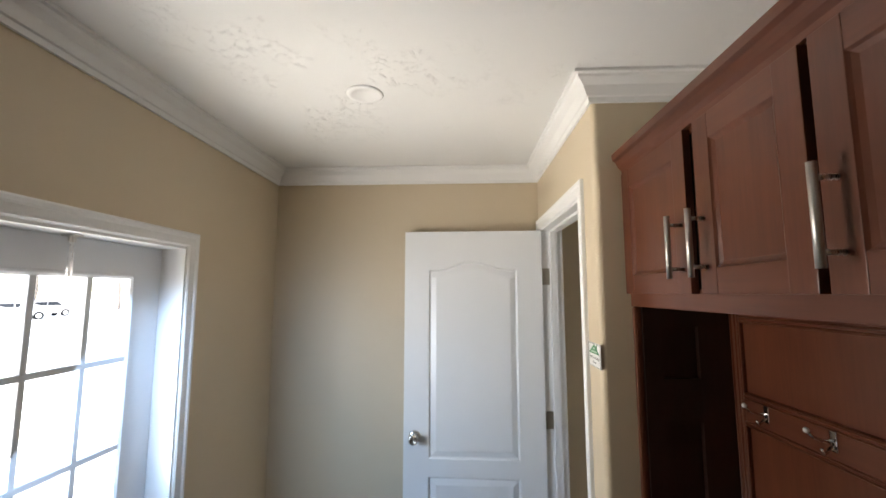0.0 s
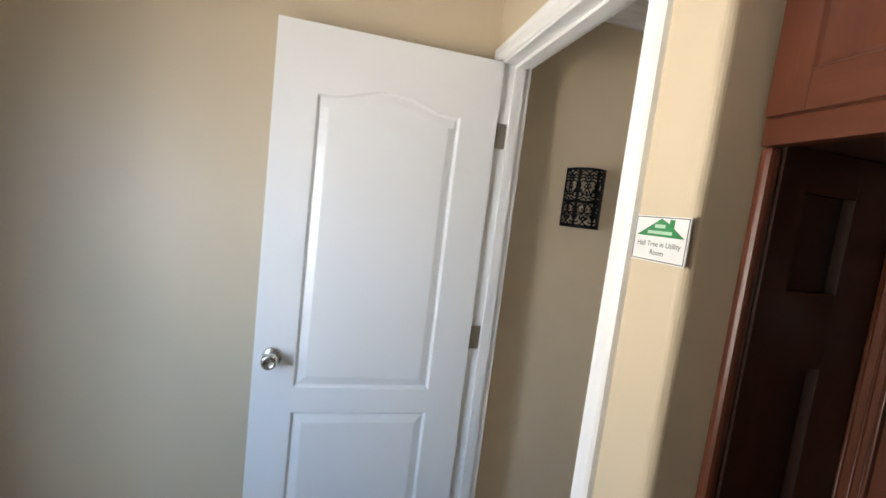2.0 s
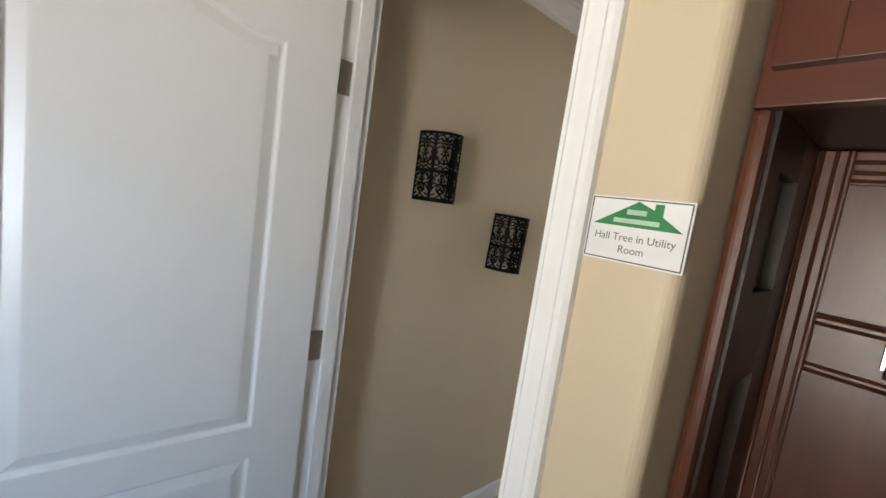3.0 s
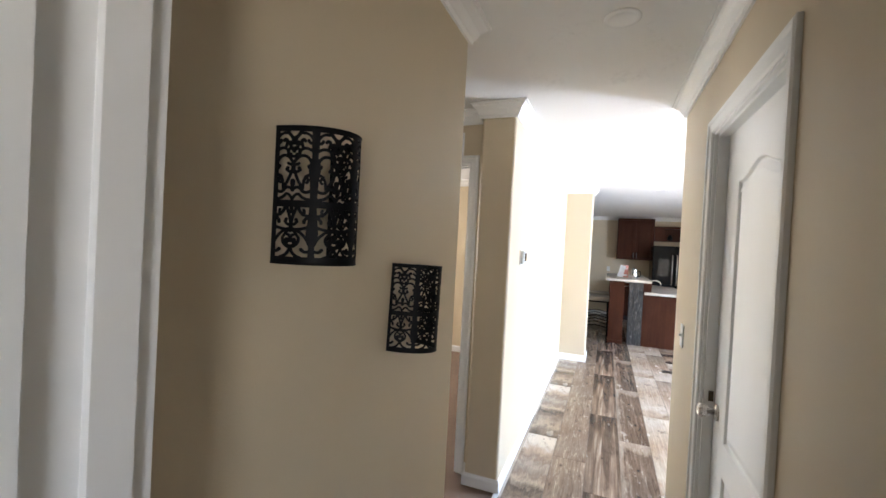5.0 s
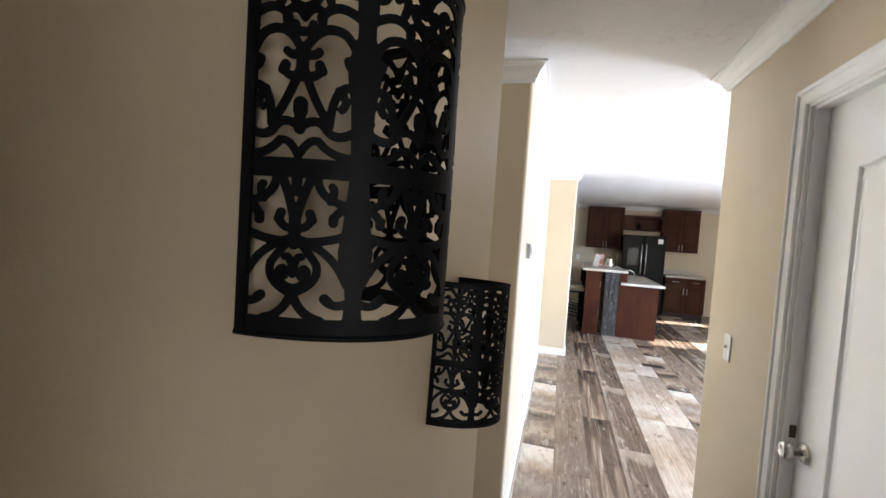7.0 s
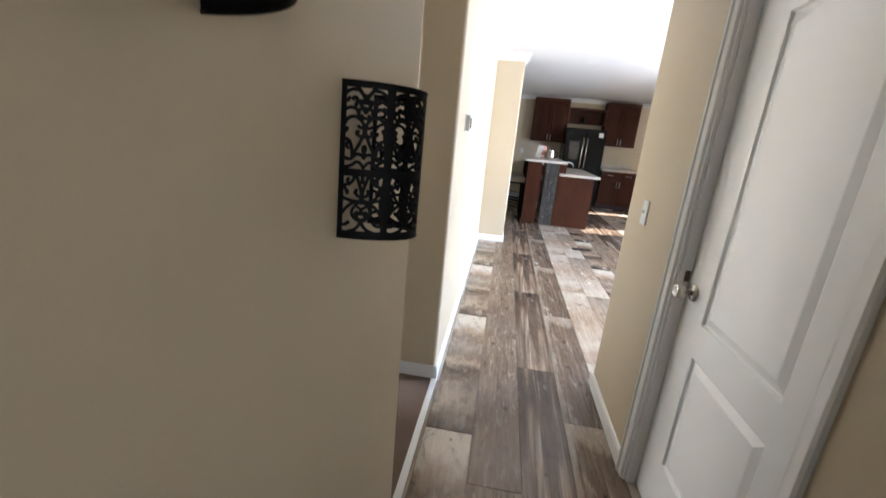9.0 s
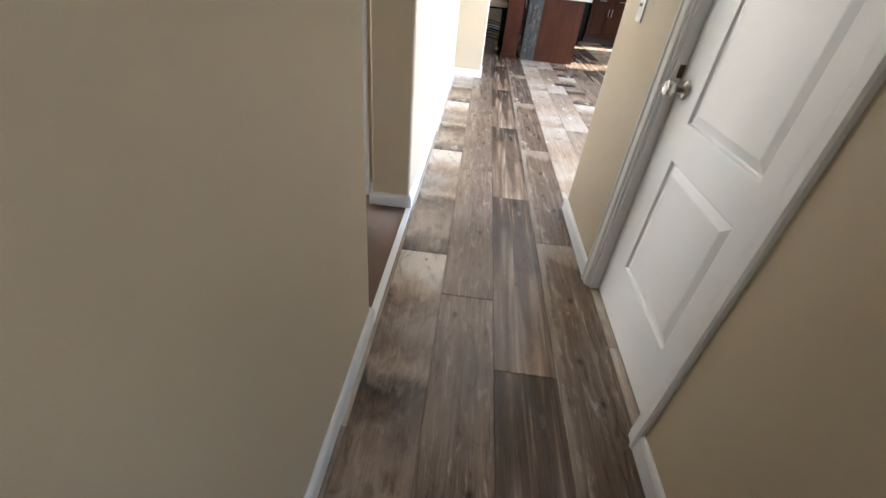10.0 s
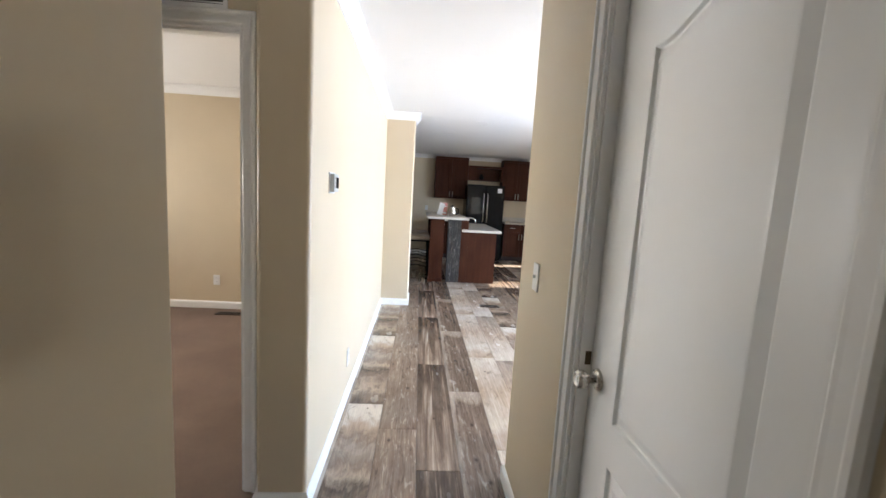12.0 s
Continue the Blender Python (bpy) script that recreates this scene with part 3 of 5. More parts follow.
def upper_motif():
    """Half of the upper tier (1.2 panel widths high)."""
    return [
        (arc_line((0.44, 0.18), (0.28, 0.10), (0.20, 0.20)), 0.018), (arc_line((0.20, 0.20), (0.12, 0.26), (0.0, 0.19)), 0.017),
        (arc_line((0.44, 0.02), (0.26, 0.02), (0.16, 0.11)), 0.016), (arc_line((0.16, 0.11), (0.08, 0.13), (0.0, 0.02)), 0.014),
        ([(0.0, 0.18), (0.0, 0.33)], 0.026), ([(0.0, 0.29), (0.0, 0.33)], 0.040), (arc_line((0.0, 0.58), (0.09, 0.36), (0.24, 0.21)), 0.016),
        ([(0.0, 0.50), (0.0, 0.64)], 0.032), (arc_line((0.0, 0.52), (0.10, 0.46), (0.16, 0.54)), 0.016), ([(0.16, 0.53), (0.14, 0.56)], 0.022),
        (arc_line((0.0, 0.64), (0.08, 0.60), (0.13, 0.64)), 0.016), (arc_line((0.02, 0.66), (0.14, 0.82), (0.32, 0.76)), 0.017),
        (arc_line((0.32, 0.76), (0.40, 0.72), (0.44, 0.62)), 0.017), (arc_line((0.44, 0.44), (0.26, 0.48), (0.24, 0.22)), 0.016),
        (arc_line((0.44, 0.56), (0.38, 0.54), (0.36, 0.60)), 0.017), (arc_line((0.30, 0.42), (0.40, 0.36), (0.33, 0.31)), 0.014),
        (arc_line((0.0, 0.66), (0.16, 0.76), (0.15, 0.86)), 0.014), (arc_line((0.15, 0.86), (0.08, 0.94), (0.0, 0.84)), 0.014),
        (arc_line((0.0, 0.76), (0.05, 0.74), (0.07, 0.80)), 0.014), (arc_line((0.13, 0.84), (0.24, 0.96), (0.44, 0.86)), 0.016),
        (arc_line((0.0, 0.90), (0.12, 0.92), (0.12, 1.00)), 0.013), (arc_line((0.12, 1.00), (0.08, 1.03), (0.06, 0.97)), 0.013),
        (arc_line((0.0, 0.98), (0.04, 1.10), (0.18, 1.20)), 0.017), (arc_line((0.20, 0.94), (0.14, 1.06), (0.24, 1.05)), 0.018), ([(0.23, 1.05), (0.26, 1.03)], 0.020),
        (arc_line((0.44, 1.00), (0.36, 0.98), (0.34, 1.04)), 0.017), (arc_line((0.20, 1.16), (0.36, 1.18), (0.44, 1.06)), 0.014),
        (arc_line((0.0, 1.08), (0.10, 1.10), (0.16, 1.18)), 0.016),
    ]


def distance(px, py, strokes):
    """The distance to the nearest stroke less its half width, over a grid of points."""
    best = np.full(px.shape, 9.0)
    for pts, half in strokes:
        for (x0, y0), (x1, y1) in zip(pts, pts[1:]):
            dx, dy = x1 - x0, y1 - y0
            s = np.clip(((px - x0) * dx + (py - y0) * dy) / (dx * dx + dy * dy + 1e-9), 0, 1)
            best = np.minimum(best, np.hypot(px - x0 - s * dx, py - y0 - s * dy) - half - 0.018)
    return best


SCONCE_W, SCONCE_D, SCONCE_H = 0.156, 0.114, 0.241


def sconce_sheet():
    """The pierced half-round sheet: a field over arc and height, cut along its zero line."""
    fine = [math.pi * k / 600 for k in range(601)]
    way = np.concatenate(([0.0], np.cumsum([math.hypot(SCONCE_W / 2 * (math.cos(q) - math.cos(p)), SCONCE_D * (math.sin(q) - math.sin(p))) for p, q in zip(fine, fine[1:])])))
    arc = float(way[-1])
    pw = arc / 4
    nu, nv = 330, 250
    U, V = np.meshgrid(np.linspace(0, arc, nu + 1), np.linspace(0, SCONCE_H, nv + 1), indexing="ij")
    x = np.abs((U % pw) / pw - 0.5)
    x = np.where(U >= arc - 1e-9, 0.5, x)
    field = np.full(U.shape, 9.0)
    for z0, z1, hh, strokes in ((0.012, 0.100, 1.16, lower_motif()), (0.111, 0.233, 1.60, upper_motif())):
        y = (V - z0) / (z1 - z0) * hh
        inside = (V >= z0 - 0.004) & (V <= z1 + 0.004)
        tall = [([(p, q * 1.333) for p, q in pts], half) for pts, half in strokes]
        field = np.where(inside, np.minimum(field, distance(x, y, tall)), field)
    field *= pw
    # the uprights swell and taper like spear heads
    bar = np.interp(V, [0, 0.012, 0.024, 0.030, 0.034, 0.044, 0.055, 0.075, 0.100, 0.114, 0.145, 0.164, 0.174, 0.187, 0.194, 0.205, SCONCE_H],
                    [0.0065, 0.0062, 0.0048, 0.0056, 0.0050, 0.0095, 0.0108, 0.0082, 0.0060, 0.0060, 0.0075, 0.0104, 0.0100, 0.0056, 0.0056, 0.0066, 0.0070])
    near = (U + pw / 2) % pw - pw / 2
    bar = np.where((U < pw / 2) | (U > arc - pw / 2), 0.0035, bar)
    field = np.minimum(field, np.abs(near) - bar)
    for z0, z1 in ((0, 0.012), (0.0995, 0.1115), (0.2325, SCONCE_H)):
        field = np.minimum(field, np.maximum(z0 - V, V - z1))
    bm = bmesh.new()
    cache = {}

    def place(u, v):
        s = math.pi - float(np.interp(u, way, fine))
        return Vector((SCONCE_W / 2 * math.cos(s), -SCONCE_D * math.sin(s), v))

    def corner(i, j):
        if (i, j) not in cache:
            cache[i, j] = bm.verts.new(place(U[i, j], V[i, j]))
        return cache[i, j]

    def cut(a, b):
        key = (a, b) if a < b else (b, a)
        if key not in cache:
            fa, fb = field[key[0]], field[key[1]]
            s = fa / (fa - fb)
            cache[key] = bm.verts.new(place(U[key[0]] + s * (U[key[1]] - U[key[0]]), V[key[0]] + s * (V[key[1]] - V[key[0]])))
        return cache[key]
    for i in range(nu):
        for j in range(nv):
            cell = [(i, j), (i + 1, j), (i + 1, j + 1), (i, j + 1)]
            solid = [field[c] <= 0 for c in cell]
            if not any(solid):
                continue
            poly = []
            for k in range(4):
                a, b = cell[k], cell[(k + 1) % 4]
                if solid[k]:
                    poly.append(corner(*a))
                if solid[k] != solid[(k + 1) % 4]:
                    poly.append(cut(a, b))
            if len(set(poly)) >= 3:
                try:
                    bm.faces.new(poly)
                except ValueError:
                    pass
    return bm


def sconce(m):
    root = thing("wall_sconce", "black half-round metal sconce pierced with scrolls", "wall sconce", "hall sconces")
    sheet = part("shade", sconce_sheet(), BLACK, root)
    solid = sheet.modifiers.new("sheet", "SOLIDIFY")
    solid.thickness, solid.offset = 0.0018, 0.0
    for z in (0.0, SCONCE_H):
        n = 40
        pts = [(SCONCE_W / 2 * math.cos(math.pi * k / n), -SCONCE_D * math.sin(math.pi * k / n), z) for k in range(n + 1)]
        part("rim", tube(bmesh.new(), pts, 0.0022, 8), BLACK, root, "", True)
    for s in (-1, 1):
        part("back_flange", boxes((s * SCONCE_W / 2 - 0.0015, s * SCONCE_W / 2 + 0.0015, -0.008, -0.0005, 0, SCONCE_H)), BLACK, root)
    root.matrix_world = m
    return root


first_sconce = sconce(pose(0.390 + SCONCE_W / 2, 0, 1.486))
copy_thing(first_sconce, pose(0.829 + SCONCE_W / 2, 0, 1.227, 0, 3))


# ---- hall tree ----
def frame_panel(bm, a0, a1, b0, b1, stile, place, steps=((0, 0.0), (0.004, 0.004), (0.012, 0.008))):
    """The sunk field of a framed panel; place turns (across, up, depth) into a point."""
    rows = []
    for d, y in steps:
        rows.append([bm.verts.new(place(a, b, y)) for a, b in ((a0 + d, b0 + d), (a1 - d, b0 + d), (a1 - d, b1 - d), (a0 + d, b1 - d))])
    for A, B in zip(rows, rows[1:]):
        for i in range(4):
            bm.faces.new((A[i], A[(i + 1) % 4], B[(i + 1) % 4], B[i]))
    bm.faces.new(rows[-1])
    return bm


def shaker_door(name, parent, x, y0, y1, z0, z1, stile, mat, handle=None, thick=0.02):
    """A framed cabinet door facing -x, with a sunk panel and a bar handle."""
    d = part(name, boxes((x + 0.012, x + thick, y0 + 0.002, y1 - 0.002, z0 + 0.002, z1 - 0.002)), mat, parent)
    for a, b in ((y0, y0 + stile), (y1 - stile, y1)):
        part("stile", boxes((x, x + thick - 0.001, a, b, z0, z1), bevel=0.0015), mat, d)
    for a, b in ((z0, z0 + stile), (z1 - stile, z1)):
        part("rail", boxes((x + 0.0006, x + thick - 0.001, y0 + stile, y1 - stile, a, b), bevel=0.001), CHERRY_Y if mat is CHERRY else mat, d)
    bm = frame_panel(bmesh.new(), y0 + stile, y1 - stile, z0 + stile, z1 - stile, 0, lambda a, b, k: (x + 0.001 + k, a, b))
    part("panel", bm, mat, d)
    if handle:
        hy, h0, h1 = handle
        hb = part("handle", tube(bmesh.new(), [(x - 0.034, hy, h0), (x - 0.034, hy, h1)], 0.0065, 14), BRUSHED, d, "brushed nickel bar handle", True)
        for hz in (h0 + 0.022, h1 - 0.022):
            part("standoff", tube(bmesh.new(), [(x - 0.032, hy, hz), (x, hy, hz)], 0.0045, 10), NICKEL, hb, "", True)
    return d


def hall_tree():
    root = thing("hall_tree", "cherry-stained wooden hall tree with overhead cabinets and coat hooks", "hall tree")
    Y0, Y1, X, XB, ZB = -2.62, -1.066, 0.105, 0.402, 1.656
    # body painted with the shadow seen between the doors
    part("upper_cabinet", boxes((X, 0.475, Y0, Y1, ZB + 0.012, 2.11)), SHADOWGAP, root, "cabinet body coloured dark as the shade between its doors")
    # shade under the cabinet, put into the wood colour
    part("cabinet_bottom", boxes((X + 0.002, 0.475, Y0, Y1, ZB + 0.002, ZB + 0.012)), CHERRY_SHADE, root)
    part("face_rail", boxes((X - 0.004, X + 0.02, Y0, Y1, ZB - 0.004, 1.702), bevel=0.002), CHERRY_Y, root)
    part("face_rail", boxes((X - 0.004, X + 0.02, Y0, Y1, 2.072, 2.115), bevel=0.002), CHERRY_Y, root)
    part("face_stile", boxes((X - 0.003, X + 0.02, Y1 - 0.022, Y1, 1.702, 2.072), bevel=0.001), CHERRY, root)
    prof = [(0.0, 0.0), (0.010, 0.0), (0.012, 0.012), (0.022, 0.022), (0.030, 0.040), (0.040, 0.046), (0.042, 0.066), (0.0, 0.066)]
    bm = sweep(bmesh.new(), [(X - 0.004, Y1, 2.088), (X - 0.004, Y0, 2.088)], (0, 0, 1), [(-a, b) for a, b in prof])
    part("cornice", bm, CHERRY_Y, root)
    part("top", boxes((X, 0.475, Y0, Y1, 2.115, 2.125)), CHERRY_Y, root)
    hz = (1.728, 1.878)
    for y0, y1, hy in ((-1.455, -1.078, -1.428), (-1.795, -1.497, -1.521), (-2.190, -1.814, -1.842), (-2.60, -2.21, -2.57)):
        shaker_door("cabinet_door", root, X - 0.022, y0, y1, 1.692, 2.083, 0.056, CHERRY, (hy, *hz))
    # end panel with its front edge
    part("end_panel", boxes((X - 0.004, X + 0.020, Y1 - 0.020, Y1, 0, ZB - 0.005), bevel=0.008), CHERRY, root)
    # inner end pieces: cherry coloured as it looks unlit
    part("end_panel", boxes((X + 0.02, XB, Y1 - 0.006, Y1, 0, ZB)), CHERRY_SHADE, root)
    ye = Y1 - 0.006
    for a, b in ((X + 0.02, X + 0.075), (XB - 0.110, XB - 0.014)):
        part("end_stile", boxes((a, b, ye - 0.018, ye, 0, ZB)), CHERRY_SHADE, root)
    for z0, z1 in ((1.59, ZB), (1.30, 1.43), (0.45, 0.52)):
        part("end_rail", boxes((X + 0.075, XB - 0.110, ye - 0.0178, ye, z0, z1)), CHERRY_SHADE, root)
    # back panels with stiles, rails and bead mouldings
    part("back_panel", boxes((XB, XB + 0.012, Y0, Y1, 0, ZB)), CHERRY, root)
    for y0, y1 in ((Y1 - 0.066, Y1 - 0.008), (-1.885, -1.827), (Y0, Y0 + 0.058)):
        part("back_stile", boxes((XB - 0.012, XB, y0, y1, 0, ZB), bevel=0.002), CHERRY, root)
        for yy, rad in ((y0 + 0.006, 0.0022), (y0 + 0.020, 0.0030), (y0 + 0.038, 0.0036), (y0 + 0.052, 0.0026)):
            part("bead", tube(bmesh.new(), [(XB - 0.012, yy, 0), (XB - 0.012, yy, ZB)], rad, 10), CHERRY, root, "", True)
    for z0, z1 in ((1.605, ZB), (1.305, 1.402), (0.40, 0.48)):
        part("back_rail", boxes((XB - 0.0115, XB, Y0 + 0.058, Y1 - 0.066, z0, z1), bevel=0.003), CHERRY_Y, root)
        if z0 == 1.305:
            for zz in (z0 + 0.004, z0 + 0.014, z1 - 0.016, z1 - 0.005):
                part("bead", tube(bmesh.new(), [(XB - 0.0115, Y0 + 0.06, zz), (XB - 0.0115, Y1 - 0.068, zz)], 0.0030, 8), CHERRY_Y, root, "", True)
        if z0 == 1.605:
            for zz, rad in ((z0 + 0.006, 0.0026), (z0 + 0.018, 0.0034), (z0 + 0.034, 0.0036)):
                part("bead", tube(bmesh.new(), [(XB - 0.0115, Y0 + 0.06, zz), (XB - 0.0115, Y1 - 0.068, zz)], rad, 10), CHERRY_Y, root, "", True)
    for k in range(6):
        hy = -1.222 - 0.205 * k
        c = Vector((XB - 0.012, hy, 1.365))
        h = part("coat_hook", boxes((c.x - 0.004, c.x, hy - 0.009, hy + 0.009, 1.340, 1.385), bevel=0.002), CHROME, root, "chrome double coat hook with white tip")
        part("arm", tube(bmesh.new(), [c, c + Vector((-0.022, 0, -0.002)), c + Vector((-0.045, 0, 0.006)), c + Vector((-0.058, 0, 0.020))], 0.0038, 8), CHROME, h, "", True)
        part("arm", tube(bmesh.new(), [c + Vector((0, 0, -0.006)), c + Vector((-0.014, 0, -0.020)), c + Vector((-0.024, 0, -0.030)), c + Vector((-0.030, 0, -0.018))], 0.0036, 8), CHROME, h, "", True)
        part("tip", lathe(bmesh.new(), [(0.0, -0.006), (0.005, -0.004), (0.0065, 0.0), (0.005, 0.004), (0.0, 0.006)], c + Vector((-0.060, 0, 0.022)), (-0.7, 0, 0.7), 12), PLASTIC, h, "", True)
    return root


hall_tree()


# ---- sign by the doorway ----
GREEN = plain("printed_green", (0.03, 0.23, 0.075), 0.45)
INK = plain("printed_black", (0.03, 0.03, 0.03), 0.5)
GREYINK = plain("printed_grey", (0.12, 0.12, 0.12), 0.5)
PAPER = plain("white_card", (0.80, 0.80, 0.80), 0.4)


def lettering(text, size, mat, parent, m):
    """Words as a thin mesh, laid at the pose m."""
    cu = bpy.data.curves.new("lettering", "FONT")
    cu.body, cu.size, cu.align_x, cu.extrude = text, size, "CENTER", 0.0001
    tmp = new("lettering_source", cu)
    me = bpy.data.meshes.new_from_object(tmp.evaluated_get(bpy.context.evaluated_depsgraph_get()))
    bpy.data.objects.remove(tmp)
    bpy.data.curves.remove(cu)
    me.materials.append(mat)
    ob = new("lettering", me)
    ob.parent = parent
    ob.matrix_local = m
    return ob


def sign():
    """A small card; local x across, z up, facing -y."""
    root = thing("wall_sign", "small white card sign with a green roof and printed words", "sign")
    w, h = 0.121, 0.079
    part("card", boxes((-w / 2, w / 2, -0.003, 0, 0, h), bevel=0.0006), PAPER, root)
    bw = 0.0013
    part("border", boxes((-w / 2 + 0.002, w / 2 - 0.002, -0.0036, -0.003, 0.002, 0.002 + bw), (-w / 2 + 0.002, w / 2 - 0.002, -0.0036, -0.003, h - 0.002 - bw, h - 0.002),
                         (-w / 2 + 0.002, -w / 2 + 0.002 + bw, -0.0036, -0.003, 0.002 + bw, h - 0.002 - bw), (w / 2 - 0.002 - bw, w / 2 - 0.002, -0.0036, -0.003, 0.002 + bw, h - 0.002 - bw)), INK, root)

    def flat(nm, pts, mat, y):
        bm = bmesh.new()
        vs = [bm.verts.new((x, y, z)) for x, z in pts]
        bm.faces.new(vs)
        ret = bmesh.ops.extrude_face_region(bm, geom=bm.faces[:])
        for v in [g for g in ret["geom"] if isinstance(g, bmesh.types.BMVert)]:
            v.co.y += 0.0006
        return part(nm, bm, mat, root)
    flat("roof_shape", [(-0.053, 0.044), (0.053, 0.044), (0.029, 0.0595), (0.029, 0.0735), (0.019, 0.0735), (0.019, 0.066), (0.0, 0.0745)], GREEN, -0.0037)
    pale = plain("printed_pale_green", (0.45, 0.62, 0.48), 0.45)
    flat("mark_bar", [(-0.012, 0.0585), (0.011, 0.0585), (0.011, 0.0645), (-0.012, 0.0645)], pale, -0.0043)
    flat("mark_bar", [(-0.027, 0.0480), (0.027, 0.0480), (0.027, 0.0535), (-0.027, 0.0535)], pale, -0.0043)
    lettering("Hall Tree in Utility", 0.0128, GREYINK, root, pose(0, -0.0034, 0.0265, 90, 0, 0))
    lettering("Room", 0.0128, GREYINK, root, pose(0, -0.0034, 0.0120, 90, 0, 0))
    root.matrix_world = pose(0, -1.0045, 1.449, 0, 0, -90)
    return root


sign()


# ---- small wall fittings ----
def fitting(name, label, category, m, kind, group=""):
    """A cover plate in local x and z, facing -y, with a toggle, two sockets or a dial."""
    root = thing(name, label, category, group)
    w, h = (0.072, 0.116)
    part("cover_plate", boxes((-w / 2, w / 2, -0.006, 0, -h / 2, h / 2), bevel=0.0025), PLASTIC, root)
    if kind == "switch":
        part("slot", boxes((-0.006, 0.006, -0.0068, -0.006, -0.013, 0.013)), PLASTIC, root)
        part("toggle", boxes((-0.004, 0.004, -0.017, -0.0068, -0.002, 0.009), bevel=0.001), PLASTIC, root)
    else:
        for z in (-0.024, 0.024):
            s = part("socket", lathe(bmesh.new(), [(0.0165, 0.006), (0.0165, 0.0075), (0.0, 0.0075)], (0, 0, z), (0, -1, 0), 20), PLASTIC, root)
            part("slot", boxes((-0.0075, -0.0055, -0.008, -0.0076, z - 0.002, z + 0.007), (0.0055, 0.0075, -0.008, -0.0076, z - 0.002, z + 0.007)), INK, s)
    for z in (-0.042, 0.042) if kind == "switch" else (0,):
        part("screw", lathe(bmesh.new(), [(0.003, 0.006), (0.003, 0.0071), (0.0, 0.0074)], (0, 0, z), (0, -1, 0), 10), PLASTIC, root)
    root.matrix_world = m
    return root


fitting("light_switch", "white toggle light switch on a beige wall", "light switch", pose(2.272, RY, 1.124, 0, 0, 180), "switch")
fitting("wall_outlet", "white wall outlet low on the hall wall", "outlet", pose(3.36, 0, 0.30), "outlet", "wall outlets")
fitting("wall_outlet", "white wall outlet on the bedroom wall", "outlet", pose(5.37, 1.83, 0.34, 0, 0, -90), "outlet", "wall outlets")
fitting("light_switch", "white toggle switch on the kitchen wall", "light switch", pose(FARX, -0.62, 1.14, 0, 0, -90), "switch")


def thermostat():
    root = thing("thermostat", "grey-white thermostat with a dark screen on the hall wall", "thermostat")
    part("wall_plate", boxes((-0.062, 0.062, -0.006, 0, -0.052, 0.052), bevel=0.002), PLASTIC, root)
    part("housing", boxes((-0.054, 0.054, -0.027, -0.006, -0.044, 0.044), bevel=0.004), GREYPLASTIC, root)
    part("screen", boxes((-0.012, 0.046, -0.0285, -0.027, -0.026, 0.028), bevel=0.0004), SCREEN, root)
    for k in range(2):
        part("button", boxes((-0.040, -0.026, -0.029, -0.027, -0.016 + 0.022 * k, -0.004 + 0.022 * k), bevel=0.001), PLASTIC, root)
    root.matrix_world = pose(2.715, 0, 1.470)


thermostat()


def register(name, label, m, w, h, slats, mat, frame_mat):
    """A grille with slats, local x and z, facing -y."""
    root = thing(name, label, "vent")
    part("backing", boxes((-w / 2 + 0.01, w / 2 - 0.01, -0.003, 0, 0.01, h - 0.01)), INK, root)
    part("frame", boxes((-w / 2, w / 2, -0.008, 0, 0, 0.016), (-w / 2, w / 2, -0.008, 0, h - 0.016, h), (-w / 2, -w / 2 + 0.016, -0.008, 0, 0.016, h - 0.016), (w / 2 - 0.016, w / 2, -0.008, 0, 0.016, h - 0.016)), frame_mat, root)
    for k in range(slats):
        z = 0.016 + (h - 0.032) * (k + 0.5) / slats
        part("slat", boxes((-w / 2 + 0.016, w / 2 - 0.016, -0.007, -0.0035, z - 0.0025, z + 0.0025)), mat, root)
    root.matrix_world = m


register("return_vent", "white slatted air vent above the bedroom doorway", pose(BW, 0.53, 2.135, 0, 0, -90), 0.32, 0.155, 9, TRIM, TRIM)
BRONZE = plain("dark_bronze_metal", (0.05, 0.038, 0.03), 0.45, 0.6)
register("floor_register", "dark bronze floor register in the plank floor", pose(6.0, -1.45, 0.002, -90, 0, 90), 0.26, 0.10, 6, BRONZE, BRONZE)
register("floor_register", "dark floor register in the bedroom carpet", pose(5.22, 1.60, 0.008, -90, 0, 90), 0.28, 0.10, 6, BRONZE, BRONZE)

part_strip = boxes((1.385, BX, -0.016, 0.016, 0.0, 0.011), bevel=0.004)
structure("trim_threshold", part_strip, TRIM, "white threshold strip between planks and carpet", "threshold")

# ---- kitchen ----
COUNTER = plain("speckled_laminate", (0.52, 0.47, 0.41), 0.3)
STEEL_BLACK = nodes("black_appliance_enamel", 0.09, 0.0, (0.010, 0.0105, 0.0115))[0]
STEEL_BLACK.node_tree.nodes["Principled BSDF"].inputs["Specular IOR Level"].default_value = 0.07


def stone_material():
    m, nt, b = nodes("dark_ledge_stone", 0.6)
    v = coords(nt, (1, 1, 1))
    c = ramp(nt, tex(nt, coords(nt, (34, 34, 9)), 1.0, 6, 0.65, 1.0), [(0.34, (0.012, 0.011, 0.010)), (0.56, (0.04, 0.035, 0.031)), (0.74, (0.26, 0.24, 0.21))])
    nt.links.new(c, b.inputs["Base Color"])
    bump(nt, b, tex(nt, v, 60.0, 4), 0.7, 0.006)
    return m


STONE_DARK = stone_material()
MAHOGANY = wood("mahogany_cabinet", (0.034, 0.0095, 0.0045), (0.075, 0.023, 0.010), 0.5, "Z")
MAHOGANY.node_tree.nodes["Principled BSDF"].inputs["Specular IOR Level"].default_value = 0.12
